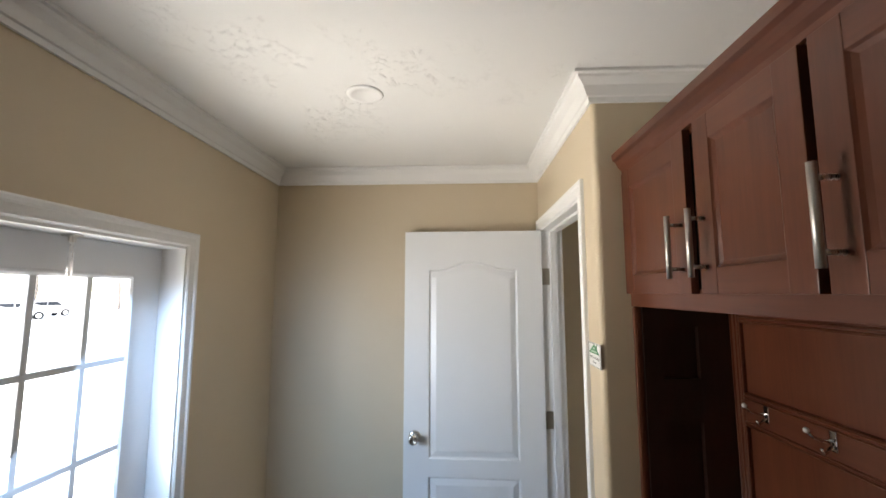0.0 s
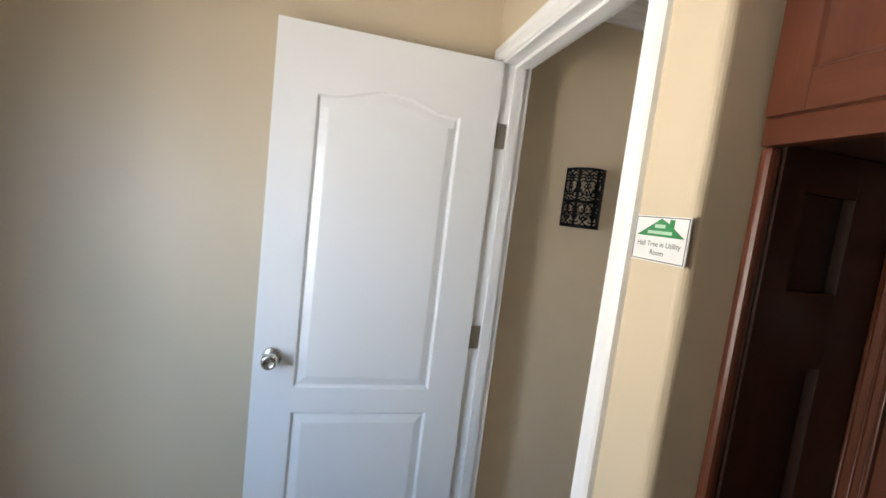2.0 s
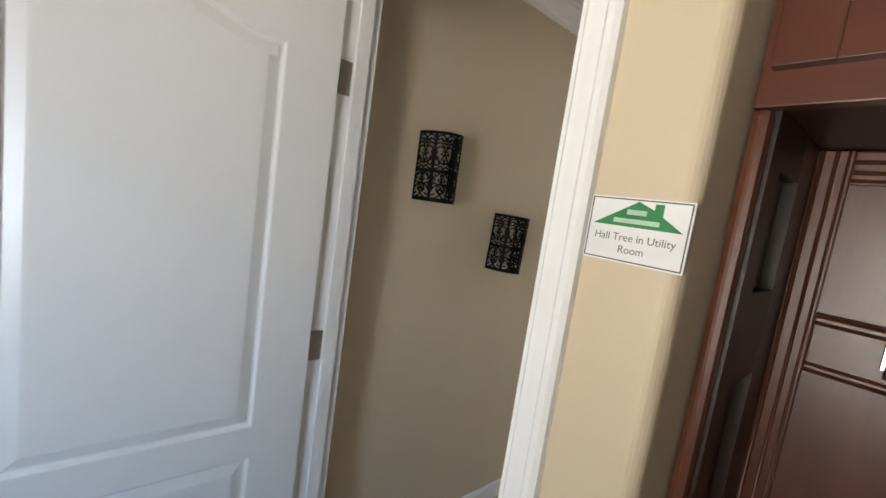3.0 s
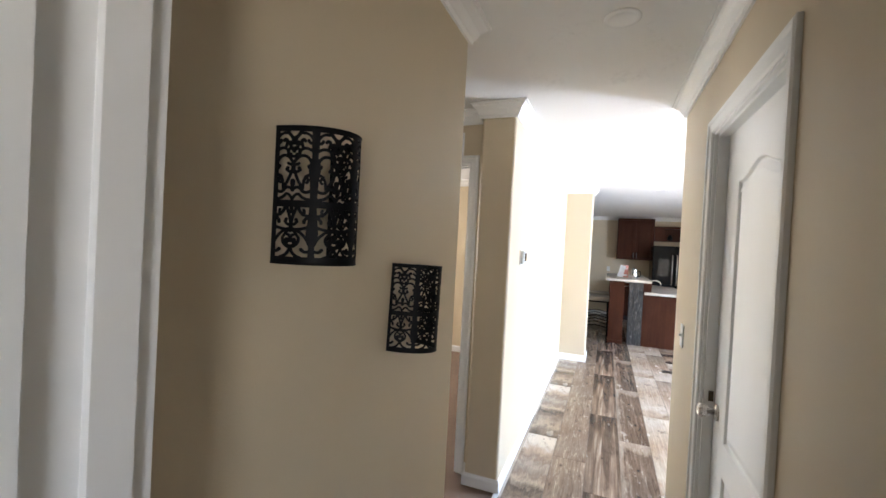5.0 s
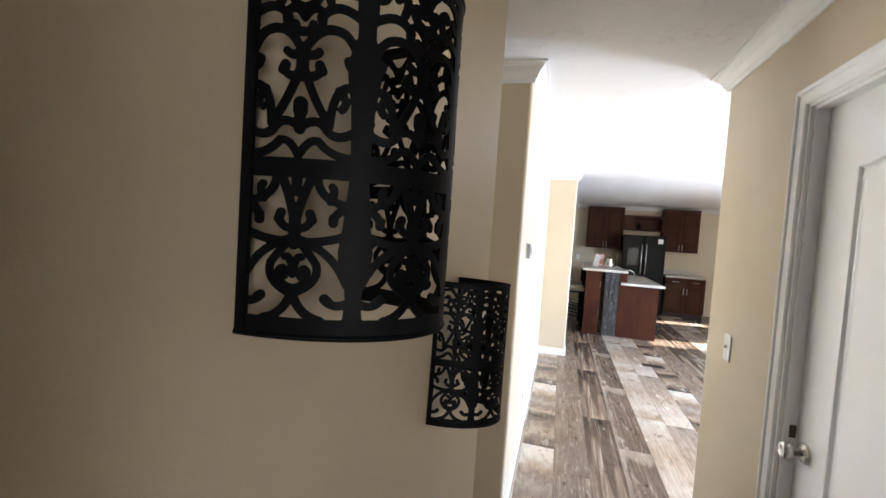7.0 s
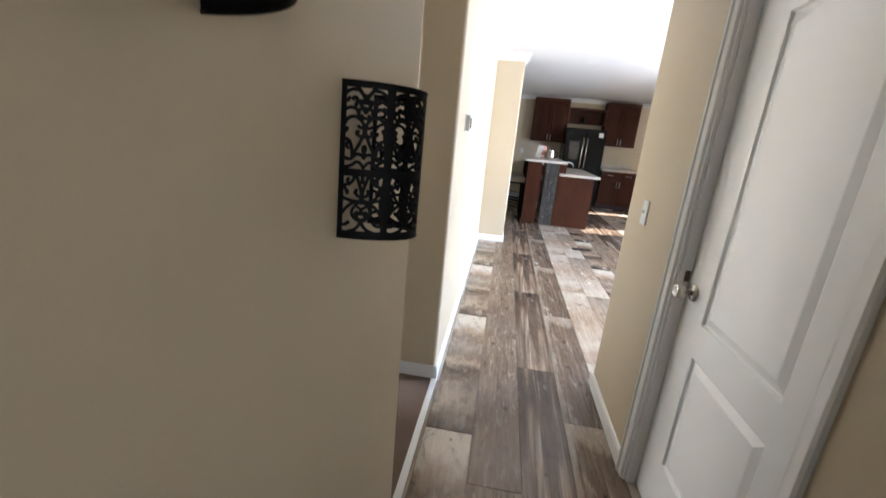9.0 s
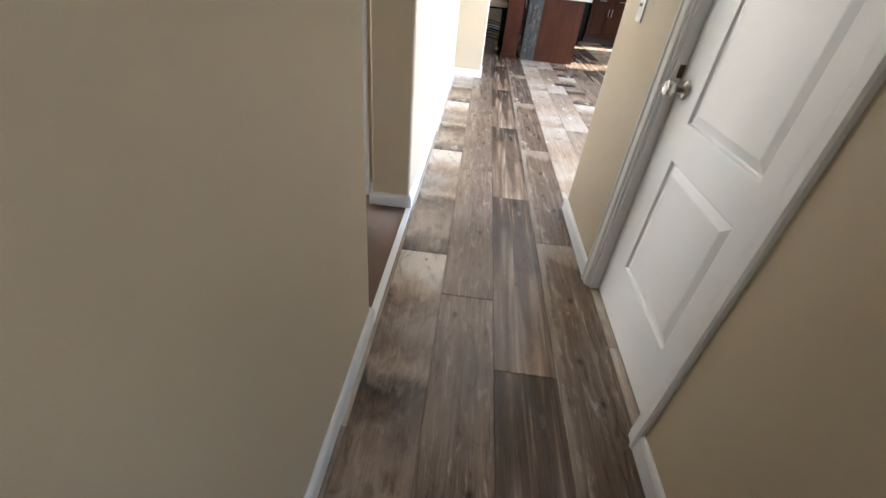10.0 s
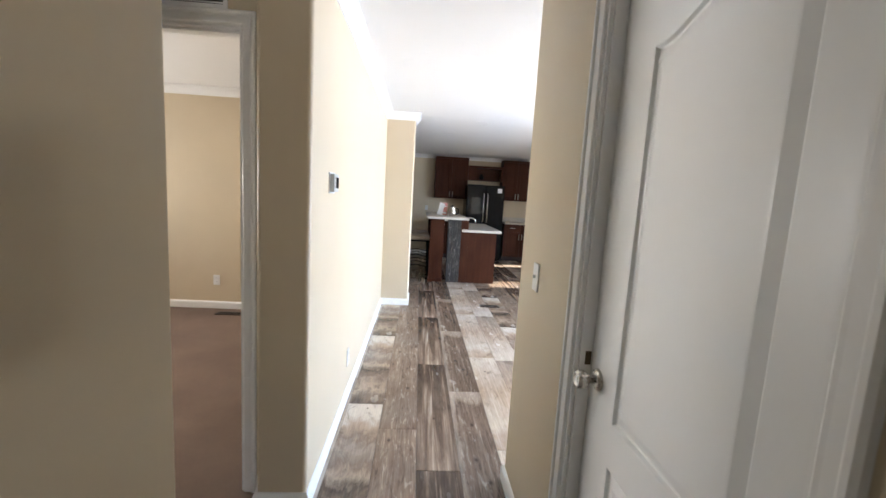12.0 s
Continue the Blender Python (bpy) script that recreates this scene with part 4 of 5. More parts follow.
CUSHION = plain("beige_upholstery", (0.42, 0.36, 0.29), 0.85, 0, 0.002)
IX = 7.43                    # end of the island


def cabinet(name, label, x, y0, y1, z0, z1, doors, deep, mat, group, base=False):
    """A kitchen cabinet facing -x, with its doors and handles."""
    root = thing(name, label, "cabinet", group)
    part("body", boxes((x + 0.021, x + deep, y0, y1, z0 + (0.10 if base else 0), z1)), mat, root)
    if base:
        # recess under the doors gets its shade as colour
        part("toe_kick", boxes((x + 0.08, x + deep, y0, y1, z0, z0 + 0.10)), SHADOWGAP, root)
    w = (y1 - y0) / doors
    for k in range(doors):
        a, b = y0 + w * k + 0.004, y0 + w * (k + 1) - 0.004
        hy = b - 0.03 if k % 2 == 0 else a + 0.03
        if base:
            shaker_door("drawer", root, x, a, b, z1 - 0.17, z1 - 0.006, 0.035, mat)
            part("handle", tube(bmesh.new(), [(x - 0.03, (a + b) / 2 - 0.07, z1 - 0.085), (x - 0.03, (a + b) / 2 + 0.07, z1 - 0.085)], 0.006, 8), NICKEL, root, "brushed nickel bar handle", True)
            shaker_door("cabinet_door", root, x, a, b, z0 + 0.105, z1 - 0.178, 0.06, mat, (hy, z1 - 0.36, z1 - 0.22))
        else:
            shaker_door("cabinet_door", root, x, a, b, z0 + 0.004, z1 - 0.05, 0.06, mat, (hy, z0 + 0.03, z0 + 0.17))
    if not base:
        part("cornice", boxes((x - 0.015, x + deep, y0, y1, z1 - 0.045, z1), bevel=0.006), mat, root)
    return root


UX, KX = FARX - 0.335, FARX - 0.62
cabinet("wall_cabinet", "dark mahogany wall cabinet with two framed doors", UX, -1.565, -0.785, 1.40, 2.37, 2, 0.335, MAHOGANY, "kitchen wall cabinets")
cabinet("wall_cabinet", "mahogany wall cabinet with two framed doors and bar handles", UX, -3.12, -2.40, 1.42, 2.37, 2, 0.335, MAHOGANY, "kitchen wall cabinets")
cabinet("base_cabinet", "dark mahogany base cabinet under the counter", KX, -1.54, -0.80, 0.0, 0.87, 2, 0.62, MAHOGANY, "kitchen base cabinets", True)
cabinet("base_cabinet", "dark mahogany base cabinet beside the refrigerator", KX, -3.25, -2.46, 0.0, 0.87, 2, 0.62, MAHOGANY, "kitchen base cabinets", True)
for y0, y1 in ((-1.54, -0.785), (-3.25, -2.46)):
    t = thing("countertop", "beige speckled laminate countertop on base cabinets", "countertop", "kitchen countertops")
    part("slab", boxes((KX - 0.025, FARX - 0.001, y0, y1, 0.871, 0.909), bevel=0.006), COUNTER, t)
    part("backsplash_lip", boxes((FARX - 0.022, FARX - 0.001, y0, y1, 0.909, 1.01), bevel=0.003), COUNTER, t)


def bridge_shelf():
    root = thing("bridge_shelf", "mahogany open shelf above the refrigerator", "shelf")
    y0, y1, z0, z1 = -2.395, -1.570, 1.86, 2.20
    part("back", boxes((FARX - 0.02, FARX - 0.002, y0, y1, z0, z1)), MAHOGANY, root)
    part("bottom", boxes((UX, FARX - 0.02, y0, y1, z0, z0 + 0.02)), MAHOGANY, root)
    part("top", boxes((UX, FARX - 0.02, y0, y1, z1 - 0.05, z1)), MAHOGANY, root)
    part("side", boxes((UX, FARX - 0.02, y1 - 0.20, y1, z0 + 0.02, z1 - 0.05)), MAHOGANY, root, "framed side panel")
    part("side", boxes((UX, FARX - 0.02, y0, y0 + 0.03, z0 + 0.02, z1 - 0.05)), MAHOGANY, root)
    v = thing("vase", "small dark vase on the open shelf", "vase")
    part("vase_body", lathe(bmesh.new(), [(0.03, 0), (0.05, 0.02), (0.055, 0.06), (0.035, 0.10), (0.025, 0.12), (0.034, 0.135), (0.0, 0.13)], (UX + 0.12, -1.90, z0 + 0.0205), (0, 0, 1), 20), BLACK, v, "", True)


bridge_shelf()


def refrigerator():
    root = thing("refrigerator", "black french-door refrigerator between dark cabinets", "refrigerator")
    x, y0, y1, zt = 10.0, -2.375, -1.515, 1.745
    part("body", boxes((x + 0.06, FARX - 0.03, y0 + 0.005, y1 - 0.005, 0.02, zt - 0.02)), STEEL_BLACK, root)
    mid = (y0 + y1) / 2
    for a, b, s in ((y0, mid - 0.003, 1), (mid + 0.003, y1, -1)):
        d = part("door", boxes((x, x + 0.055, a, b, 0.74, zt), bevel=0.010), STEEL_BLACK, root)
        hy = mid - s * 0.045
        h = part("handle", tube(bmesh.new(), [(x, hy, 0.90), (x - 0.045, hy, 0.93), (x - 0.045, hy, 1.52), (x, hy, 1.55)], 0.011, 10), NICKEL, d, "steel bar handle", True)
    d = part("freezer_drawer", boxes((x, x + 0.055, y0, y1, 0.06, 0.73), bevel=0.010), STEEL_BLACK, root)
    part("handle", tube(bmesh.new(), [(x, y0 + 0.08, 0.66), (x - 0.045, y0 + 0.11, 0.66), (x - 0.045, y1 - 0.11, 0.66), (x, y1 - 0.08, 0.66)], 0.011, 10), CHROME, d, "bright bar handle", True)
    d = part("dispenser", boxes((x - 0.003, x + 0.004, y1 - 0.32, y1 - 0.11, 1.08, 1.46), bevel=0.002), SCREEN, root)
    part("note", boxes((x - 0.002, x + 0.001, y0 + 0.06, y0 + 0.16, 1.58, 1.68)), PAPER, root, "white paper label")
    for yy in (y0 + 0.06, y1 - 0.06):
        part("foot", tube(bmesh.new(), [(x + 0.1, yy, 0), (x + 0.1, yy, 0.03)], 0.018, 10), BLACK, root)


refrigerator()


def island():
    root = thing("kitchen_island", "mahogany kitchen island with a raised bar and dark stone end post", "kitchen island")
    L = 1.75
    part("end_panel", boxes((IX + 0.02, IX + 0.045, -1.765, -1.17, 0.0, 0.868), bevel=0.002), MAHOGANY, root)
    part("cabinet_body", boxes((IX + 0.045, IX + L, -1.70, -1.17, 0.10, 0.868)), MAHOGANY, root)
    part("bar_wall", boxes((IX + 0.02, IX + L, -1.17, -1.06, 0.0, 1.062)), MAHOGANY, root)
    part("post", boxes((IX, IX + 0.10, -0.875, -0.645, 0.0, 1.062), bevel=0.003), MAHOGANY, root)
    part("post", boxes((IX + L - 0.12, IX + L, -0.875, -0.645, 0.0, 1.062), bevel=0.003), MAHOGANY, root)
    part("post_foot", boxes((IX - 0.008, IX + 0.108, -0.883, -0.637, 0.0, 0.055), bevel=0.003), MAHOGANY, root)
    part("trim_board", boxes((IX + 0.006, IX + 0.02, -1.285, -1.165, 0.0, 1.062), bevel=0.002), MAHOGANY, root)
    rng = random.Random(4)
    for k in range(3):
        ya, yb, z = -1.16 + 0.0717 * k, -1.16 + 0.0717 * (k + 1), 0.0
        while z < 1.055:
            h = min(rng.uniform(0.16, 0.34), 1.062 - z)
            d = rng.uniform(0.0, 0.014)
            part("stone", boxes((IX - 0.004 - d, IX + 0.10, ya + 0.001, yb - 0.001, z + 0.001, z + h - 0.001), bevel=0.004), STONE_DARK, root)
            z += h
    part("bar_top", boxes((IX - 0.08, IX + L + 0.05, -1.275, -0.580, 1.063, 1.103), bevel=0.006), COUNTER, root, "speckled beige laminate bar top")
    part("counter_top", boxes((IX - 0.08, IX + L + 0.03, -1.835, -1.176, 0.869, 0.909), bevel=0.006), COUNTER, root, "speckled beige laminate counter")
    return root


island()


def faucet():
    root = thing("faucet", "chrome gooseneck faucet on the island counter", "faucet")
    bx, by = IX + 0.75, -1.30
    pts = [(bx, by, 0.91), (bx, by, 1.00)] + [(bx, by - 0.10 + 0.10 * math.cos(a), 1.00 + 0.07 * math.sin(a)) for a in [k * math.pi / 10 for k in range(1, 10)]] + [(bx, by - 0.20, 0.98)]
    part("spout", tube(bmesh.new(), pts, 0.011, 10), CHROME, root, "", True)
    part("base_ring", lathe(bmesh.new(), [(0.028, 0), (0.028, 0.012), (0.016, 0.022), (0.0, 0.022)], (bx, by, 0.9095), (0, 0, 1), 18), CHROME, root, "", True)
    part("lever", tube(bmesh.new(), [(bx, by, 0.96), (bx - 0.07, by, 1.0)], 0.006, 8), CHROME, root, "", True)


faucet()


def on_bar():
    z = 1.1035
    s = thing("brochure_stand", "white tilted leaflet in a clear stand on the bar", "leaflet")
    bm = boxes((-0.003, 0.003, -0.045, 0.045, 0.0, 0.21))
    bmesh.ops.rotate(bm, verts=bm.verts, cent=(0, 0, 0), matrix=Matrix.Rotation(radians(14), 3, "X"))
    part("leaflet", bm, PAPER, s)
    part("stand_foot", boxes((-0.03, 0.03, -0.06, 0.05, 0.0, 0.006)), PLASTIC, s)
    s.matrix_world = pose(IX + 0.42, -0.80, z + 0.012, 0, 0, 0)
    s2 = thing("photo_card", "pink and red printed card standing on the bar", "card")
    part("card", boxes((-0.004, 0.004, -0.05, 0.05, 0.0, 0.22)), plain("pink_print", (0.62, 0.26, 0.22), 0.4), s2)
    part("caption", boxes((-0.0052, -0.004, -0.035, 0.035, 0.03, 0.06)), PAPER, s2)
    part("caption", boxes((-0.0052, -0.004, -0.035, 0.035, 0.15, 0.165)), PAPER, s2)
    part("stand_foot", boxes((-0.03, 0.03, -0.05, 0.05, -0.001, 0.004)), PLASTIC, s2)
    s2.matrix_world = pose(IX + 0.45, -0.885, z + 0.001, 0, 0, 0)
    c = thing("kettle", "shiny steel jug with a black handle on the bar", "jug")
    part("jug_body", lathe(bmesh.new(), [(0.055, 0), (0.062, 0.01), (0.060, 0.08), (0.050, 0.13), (0.044, 0.16), (0.047, 0.165), (0.0, 0.16)], (0, 0, 0), (0, 0, 1), 24), CHROME, c, "", True)
    part("lid", lathe(bmesh.new(), [(0.045, 0.160), (0.03, 0.175), (0.010, 0.180), (0.010, 0.195), (0.0, 0.197)], (0, 0, 0), (0, 0, 1), 20), BLACK, c, "", True)
    part("handle", tube(bmesh.new(), [(0, -0.05, 0.14), (0, -0.10, 0.13), (0, -0.105, 0.06), (0, -0.058, 0.03)], 0.008, 8), BLACK, c, "", True)
    c.matrix_world = pose(IX + 0.30, -1.02, z)


on_bar()


def bar_stool(m):
    root = thing("bar_stool", "dark metal bar stool with a beige cushion at the bar", "bar stool", "stools at the bar")
    s = 0.19
    legs = [(-s, -s), (s, -s), (s, s), (-s, s)]
    for lx, ly in legs:
        top = 1.02 if ly > 0 else 0.66
        part("leg", tube(bmesh.new(), [(lx * 1.12, ly * 1.12, 0.0), (lx, ly, 0.66), (lx, ly * 1.08, top)] if ly > 0 else [(lx * 1.12, ly * 1.12, 0.0), (lx, ly, 0.66)], 0.012, 8), BLACK, root, "", True)
    part("seat", boxes((-0.22, 0.22, -0.22, 0.22, 0.665, 0.74), bevel=0.025), CUSHION, root, "padded beige cushion")
    part("seat_frame", boxes((-0.205, 0.205, -0.205, 0.205, 0.640, 0.664)), BLACK, root)
    part("backrest", boxes((-0.20, 0.20, 0.19, 0.215, 0.90, 1.03), bevel=0.01), BLACK, root)
    for z in (0.20, 0.32):
        for a, b in ((0, 1), (1, 2), (2, 3), (3, 0)):
            k = 1.12 - 0.12 * z / 0.66
            pa, pb = legs[a], legs[b]
            mid = ((pa[0] + pb[0]) / 2 * k, (pa[1] + pb[1]) / 2 * k, z + 0.04)
            part("stretcher", tube(bmesh.new(), [(pa[0] * k, pa[1] * k, z), mid, (pb[0] * k, pb[1] * k, z)], 0.007, 6), BLACK, root, "", True)
    root.matrix_world = m
    return root


st = bar_stool(pose(IX + 0.45, -0.43, 0, 0, 0, 0))
copy_thing(st, pose(IX + 1.25, -0.43, 0, 0, 0, 0))

# ---- windows ----
def window(name, axis, u0, u1, z0, z1, at, cols, label):
    """A framed window in a wall, along x at y = at."""
    root = thing(name, label, "window")
    root["kind"] = "structure"
    f = 0.045
    part("window_frame", boxes((u0, u0 + f, at - 0.04, at + 0.04, z0, z1), (u1 - f, u1, at - 0.04, at + 0.04, z0, z1), (u0 + f, u1 - f, at - 0.04, at + 0.04, z0, z0 + f), (u0 + f, u1 - f, at - 0.04, at + 0.04, z1 - f, z1)), TRIM, root)
    for k in range(cols):
        a, b = u0 + f + (u1 - u0 - 2 * f) * k / cols, u0 + f + (u1 - u0 - 2 * f) * (k + 1) / cols
        if k:
            part("mullion", boxes((a - 0.02, a + 0.02, at - 0.03, at + 0.03, z0 + f, z1 - f)), TRIM, root)
        p = part("pane", boxes((a, b, at - 0.003, at + 0.003, z0 + f, z1 - f)), GLASS, root)
        p.visible_shadow = False


window("window_1", "x", 3.1, 5.2, 0.3, 2.2, LY - 0.05, 2, "large living room window")
window("window_2", "x", 7.6, 8.15, 0.85, 2.2, LY - 0.05, 1, "narrow kitchen window")
window("window_4", "x", 9.6, 10.0, 0.85, 2.2, LY - 0.05, 1, "narrow kitchen window")
window("window_3", "x", 3.95, 5.25, 0.85, 2.05, 4.15, 2, "bedroom window")

# ---- outside ----
BARK = plain("grey_bark", (0.10, 0.085, 0.075), 0.9, 0, 0.01)


def bare_tree(rng, height):
    """A leafless tree: tapered trunk, limbs and many twigs."""
    root = thing("bare_tree", "leafless grey tree standing in the snow", "tree", "trees outside")
    top = Vector((rng.uniform(-0.5, 0.5), rng.uniform(-0.5, 0.5), height))
    trunk = [Vector((0, 0, 0)).lerp(top, k / 6) + Vector((rng.uniform(-0.12, 0.12), rng.uniform(-0.12, 0.12), 0)) * (k > 0) for k in range(7)]
    part("trunk", tube(bmesh.new(), trunk, [0.20 * (1 - k / 7.5) for k in range(7)], 8), BARK, root, "", True)
    twigs = bmesh.new()
    for k in range(11):
        s = 0.28 + 0.066 * k
        a = Vector((0, 0, 0)).lerp(top, s)
        ang, ln = rng.uniform(0, 6.28), (1.15 - s) * height * 0.45
        d = Vector((math.cos(ang), math.sin(ang), rng.uniform(0.5, 1.1))).normalized()
        mid, tip = a + d * ln * 0.5, a + d * ln + Vector((0, 0, 0.2 * ln))
        tube(twigs, [a, mid, tip], [0.07 * (1.1 - s), 0.045 * (1.1 - s), 0.01], 5)
        for _ in range(7):
            p = mid.lerp(tip, rng.random())
            e = (d + Vector((rng.uniform(-1, 1), rng.uniform(-1, 1), rng.uniform(-0.1, 0.9)))).normalized() * ln * rng.uniform(0.2, 0.45)
            tube(twigs, [p, p + e], [0.014, 0.004], 4)
    part("limbs", twigs, BARK, root)
    return root


rng = random.Random(11)
trees = [bare_tree(rng, rng.uniform(6, 9)) for _ in range(3)]
for k, tr in enumerate(trees):
    tr.matrix_world = pose(-38 - 3 * k, 9.0 + 9 * k, -0.5)
for k in range(21):
    copy_thing(trees[k % 3], pose(-36 - rng.uniform(0, 22), -22 + 3.6 * k + rng.uniform(-1, 1), -0.5, 0, 0, rng.uniform(0, 360)))


def parked_car(label, color, m):
    """A parked car along local x, from its outline."""
    root = thing("parked_car", label, "car", "parked cars")
    paint = plain("car_paint", color, 0.25)
    dark = SCREEN
    outline = [(-2.2, 0.35), (-2.25, 0.75), (-2.0, 0.92), (-1.45, 1.0), (-0.95, 1.42), (0.75, 1.45), (1.25, 1.02), (2.1, 0.88), (2.25, 0.62), (2.2, 0.32)]
    bm = bmesh.new()
    rows = [[bm.verts.new((x, y * (0.9 if z > 1.0 else 1.0), z)) for x, z in outline] for y in (-0.86, 0.86)]
    n = len(outline)
    for i in range(n):
        bm.faces.new((rows[0][i], rows[0][(i + 1) % n], rows[1][(i + 1) % n], rows[1][i]))
    bm.faces.new(rows[0])
    bm.faces.new(rows[1])
    bmesh.ops.bevel(bm, geom=bm.edges[:], offset=0.05, segments=2, affect="EDGES")
    part("body", bm, paint, root)
    for y in (-0.825, 0.825):
        w = bmesh.new()
        q = [w.verts.new((x, y * k, z)) for x, z, k in ((-1.3, 1.06, 1.0), (-0.9, 1.37, 0.965), (-0.1, 1.39, 0.965), (-0.1, 1.06, 1.0))]
        w.faces.new(q)
        q = [w.verts.new((x, y * k, z)) for x, z, k in ((-0.02, 1.06, 1.0), (-0.02, 1.39, 0.965), (0.7, 1.39, 0.965), (1.1, 1.06, 1.0))]
        w.faces.new(q)
        part("side_window", w, dark, root)
        for x in (-1.4, 1.4):
            t = part("wheel", tube(bmesh.new(), [(x, y * 0.86, 0.33), (x, y * 1.06, 0.33)], 0.33, 22), BLACK, root)
            part("rim", tube(bmesh.new(), [(x, y * 1.0, 0.33), (x, y * 1.07, 0.33)], 0.20, 16), NICKEL, t)
    for y in (-0.6, 0.6):
        part("headlight", boxes((2.18, 2.26, y - 0.18, y + 0.18, 0.62, 0.76), bevel=0.02), PLASTIC, root)
        part("tail_light", boxes((-2.27, -2.2, y - 0.15, y + 0.15, 0.68, 0.82), bevel=0.02), plain("red_lens", (0.35, 0.02, 0.02), 0.25), root)
    root.matrix_world = m


parked_car("grey parked car in the snow outside", (0.38, 0.39, 0.41), pose(-37.0, 29.6, -0.5, 0, 0, 60))
parked_car("pale grey parked car farther off in the snow outside", (0.30, 0.28, 0.28), pose(-40.0, 34.8, -0.5, 0, 0, 75))


# ---- plank floor ----
PL, PW = 1.372, 0.2325
CREAM, TAN, MID, GREY, DARK, DEEP = (0.67, 0.59, 0.50), (0.44, 0.335, 0.25), (0.225, 0.157, 0.113), (0.36, 0.295, 0.245), (0.075, 0.048, 0.033), (0.030, 0.018, 0.012)


def plank_material(name, stops, streak, tint, knots, seed, arches=0.0, halves=False, fleck=0.0, cloud=0.75, edge=False, broad=0.0):
    """Printed plank vinyl: tone along the board, long grain, blotches and knots."""
    m, nt, b = nodes(name, 0.36)
    tc = nt.nodes.new("ShaderNodeTexCoord")
    off = add(nt, "ShaderNodeMapping", Location=(seed * 3.1, seed * 1.7, 0))
    nt.links.new(tc.outputs["Object"], off.inputs["Vector"])
    v = off.outputs[0]

    def scaled(s):
        mp = add(nt, "ShaderNodeMapping", Scale=s)
        nt.links.new(v, mp.inputs["Vector"])
        return mp.outputs[0]
    sep = nt.nodes.new("ShaderNodeSeparateXYZ")
    nt.links.new(tc.outputs["Object"], sep.inputs[0])
    along = add(nt, "ShaderNodeMath")
    along.operation = "MULTIPLY"
    along.inputs[1].default_value = -1 / PL
    nt.links.new(sep.outputs["X"], along.inputs[0])
    wav = add(nt, "ShaderNodeMath")
    wav.operation = "MULTIPLY_ADD"
    wav.inputs[1].default_value = 0.36
    nt.links.new(tex(nt, scaled((5, 11, 5)), 1.0, 5, 0.6, 0.8), wav.inputs[0])
    nt.links.new(along.outputs[0], wav.inputs[2])
    sub = add(nt, "ShaderNodeMath")
    sub.operation = "SUBTRACT"
    sub.inputs[1].default_value = 0.18
    nt.links.new(wav.outputs[0], sub.inputs[0])
    c = ramp(nt, sub.outputs[0], stops)
    blot = tex(nt, scaled((4.5, 9, 1)), 1.0, 6, 0.62, 1.6)
    c = mix(nt, cloud, c, ramp(nt, blot, [(0.30, (0.38, 0.36, 0.34)), (0.46, (0.95, 0.95, 0.95)), (0.60, (1.0, 1.0, 1.0)), (0.72, (1.35, 1.33, 1.3))]), "MULTIPLY")
    if arches:
        # nested pine arches: bands of x plus the square of the way from the middle
        def op(kind, p, q):
            n = add(nt, "ShaderNodeMath")
            n.operation = kind
            for k, val in enumerate((p, q)):
                if isinstance(val, float):
                    n.inputs[k].default_value = val
                else:
                    nt.links.new(val, n.inputs[k])
            return n.outputs[0]
        side = op("MULTIPLY", op("ADD", sep.outputs["Y"], PW * 0.46), 17.0)
        phase = op("ADD", op("MULTIPLY", sep.outputs["X"], 2.6), op("MULTIPLY", side, side))
        phase = op("ADD", phase, op("MULTIPLY", tex(nt, scaled((2.2, 9, 1)), 1.0, 4, 0.55, 0.4), 5.0))
        band = op("MULTIPLY_ADD", op("SINE", op("MULTIPLY", phase, 6.283), 0.0), 0.5)
        c = mix(nt, arches, c, ramp(nt, band, [(0.03, DEEP), (0.30, DARK), (0.62, MID), (0.84, MID), (0.97, TAN)]))
    if halves:
        dy = add(nt, "ShaderNodeMath")
        dy.operation = "ADD"
        dy.inputs[1].default_value = PW * 0.5
        nt.links.new(sep.outputs["Y"], dy.inputs[0])
        ab = add(nt, "ShaderNodeMath")
        ab.operation = "ABSOLUTE"
        nt.links.new(dy.outputs[0], ab.inputs[0])
        c = mix(nt, ramp(nt, ab.outputs[0], [(0.0, (0.8, 0.8, 0.8)), (0.004, (0, 0, 0))]), c, DARK)
    if edge:
        # sapwood along one long edge, with a wandering border
        wander = add(nt, "ShaderNodeMath")
        wander.operation = "MULTIPLY_ADD"
        wander.inputs[1].default_value = 0.11
        nt.links.new(tex(nt, scaled((3, 3, 1)), 1.0, 5, 0.6), wander.inputs[0])
        nt.links.new(sep.outputs["Y"], wander.inputs[2])
        c = mix(nt, ramp(nt, wander.outputs[0], [(0.020, (0, 0, 0)), (0.040, (0.75, 0.75, 0.75))]), c, CREAM)
    grain = tex(nt, scaled((1.6, 46, 1)), 1.0, 7, 0.62, 0.9)
    c = mix(nt, streak, c, ramp(nt, grain, [(0.36, DEEP), (0.50, tint), (0.66, CREAM)]), "MIX")
    if broad:
        # wide streaks along the board
        wide = tex(nt, scaled((0.8, 15, 1)), 1.0, 5, 0.55, 1.2)
        c = mix(nt, broad, c, ramp(nt, wide, [(0.36, DEEP), (0.45, DARK), (0.53, MID), (0.61, TAN), (0.69, CREAM)]))
    if fleck:
        # short brushed flecks, pale and dark
        chip = tex(nt, scaled((4.5, 30, 1)), 1.0, 7, 0.64, 1.6)
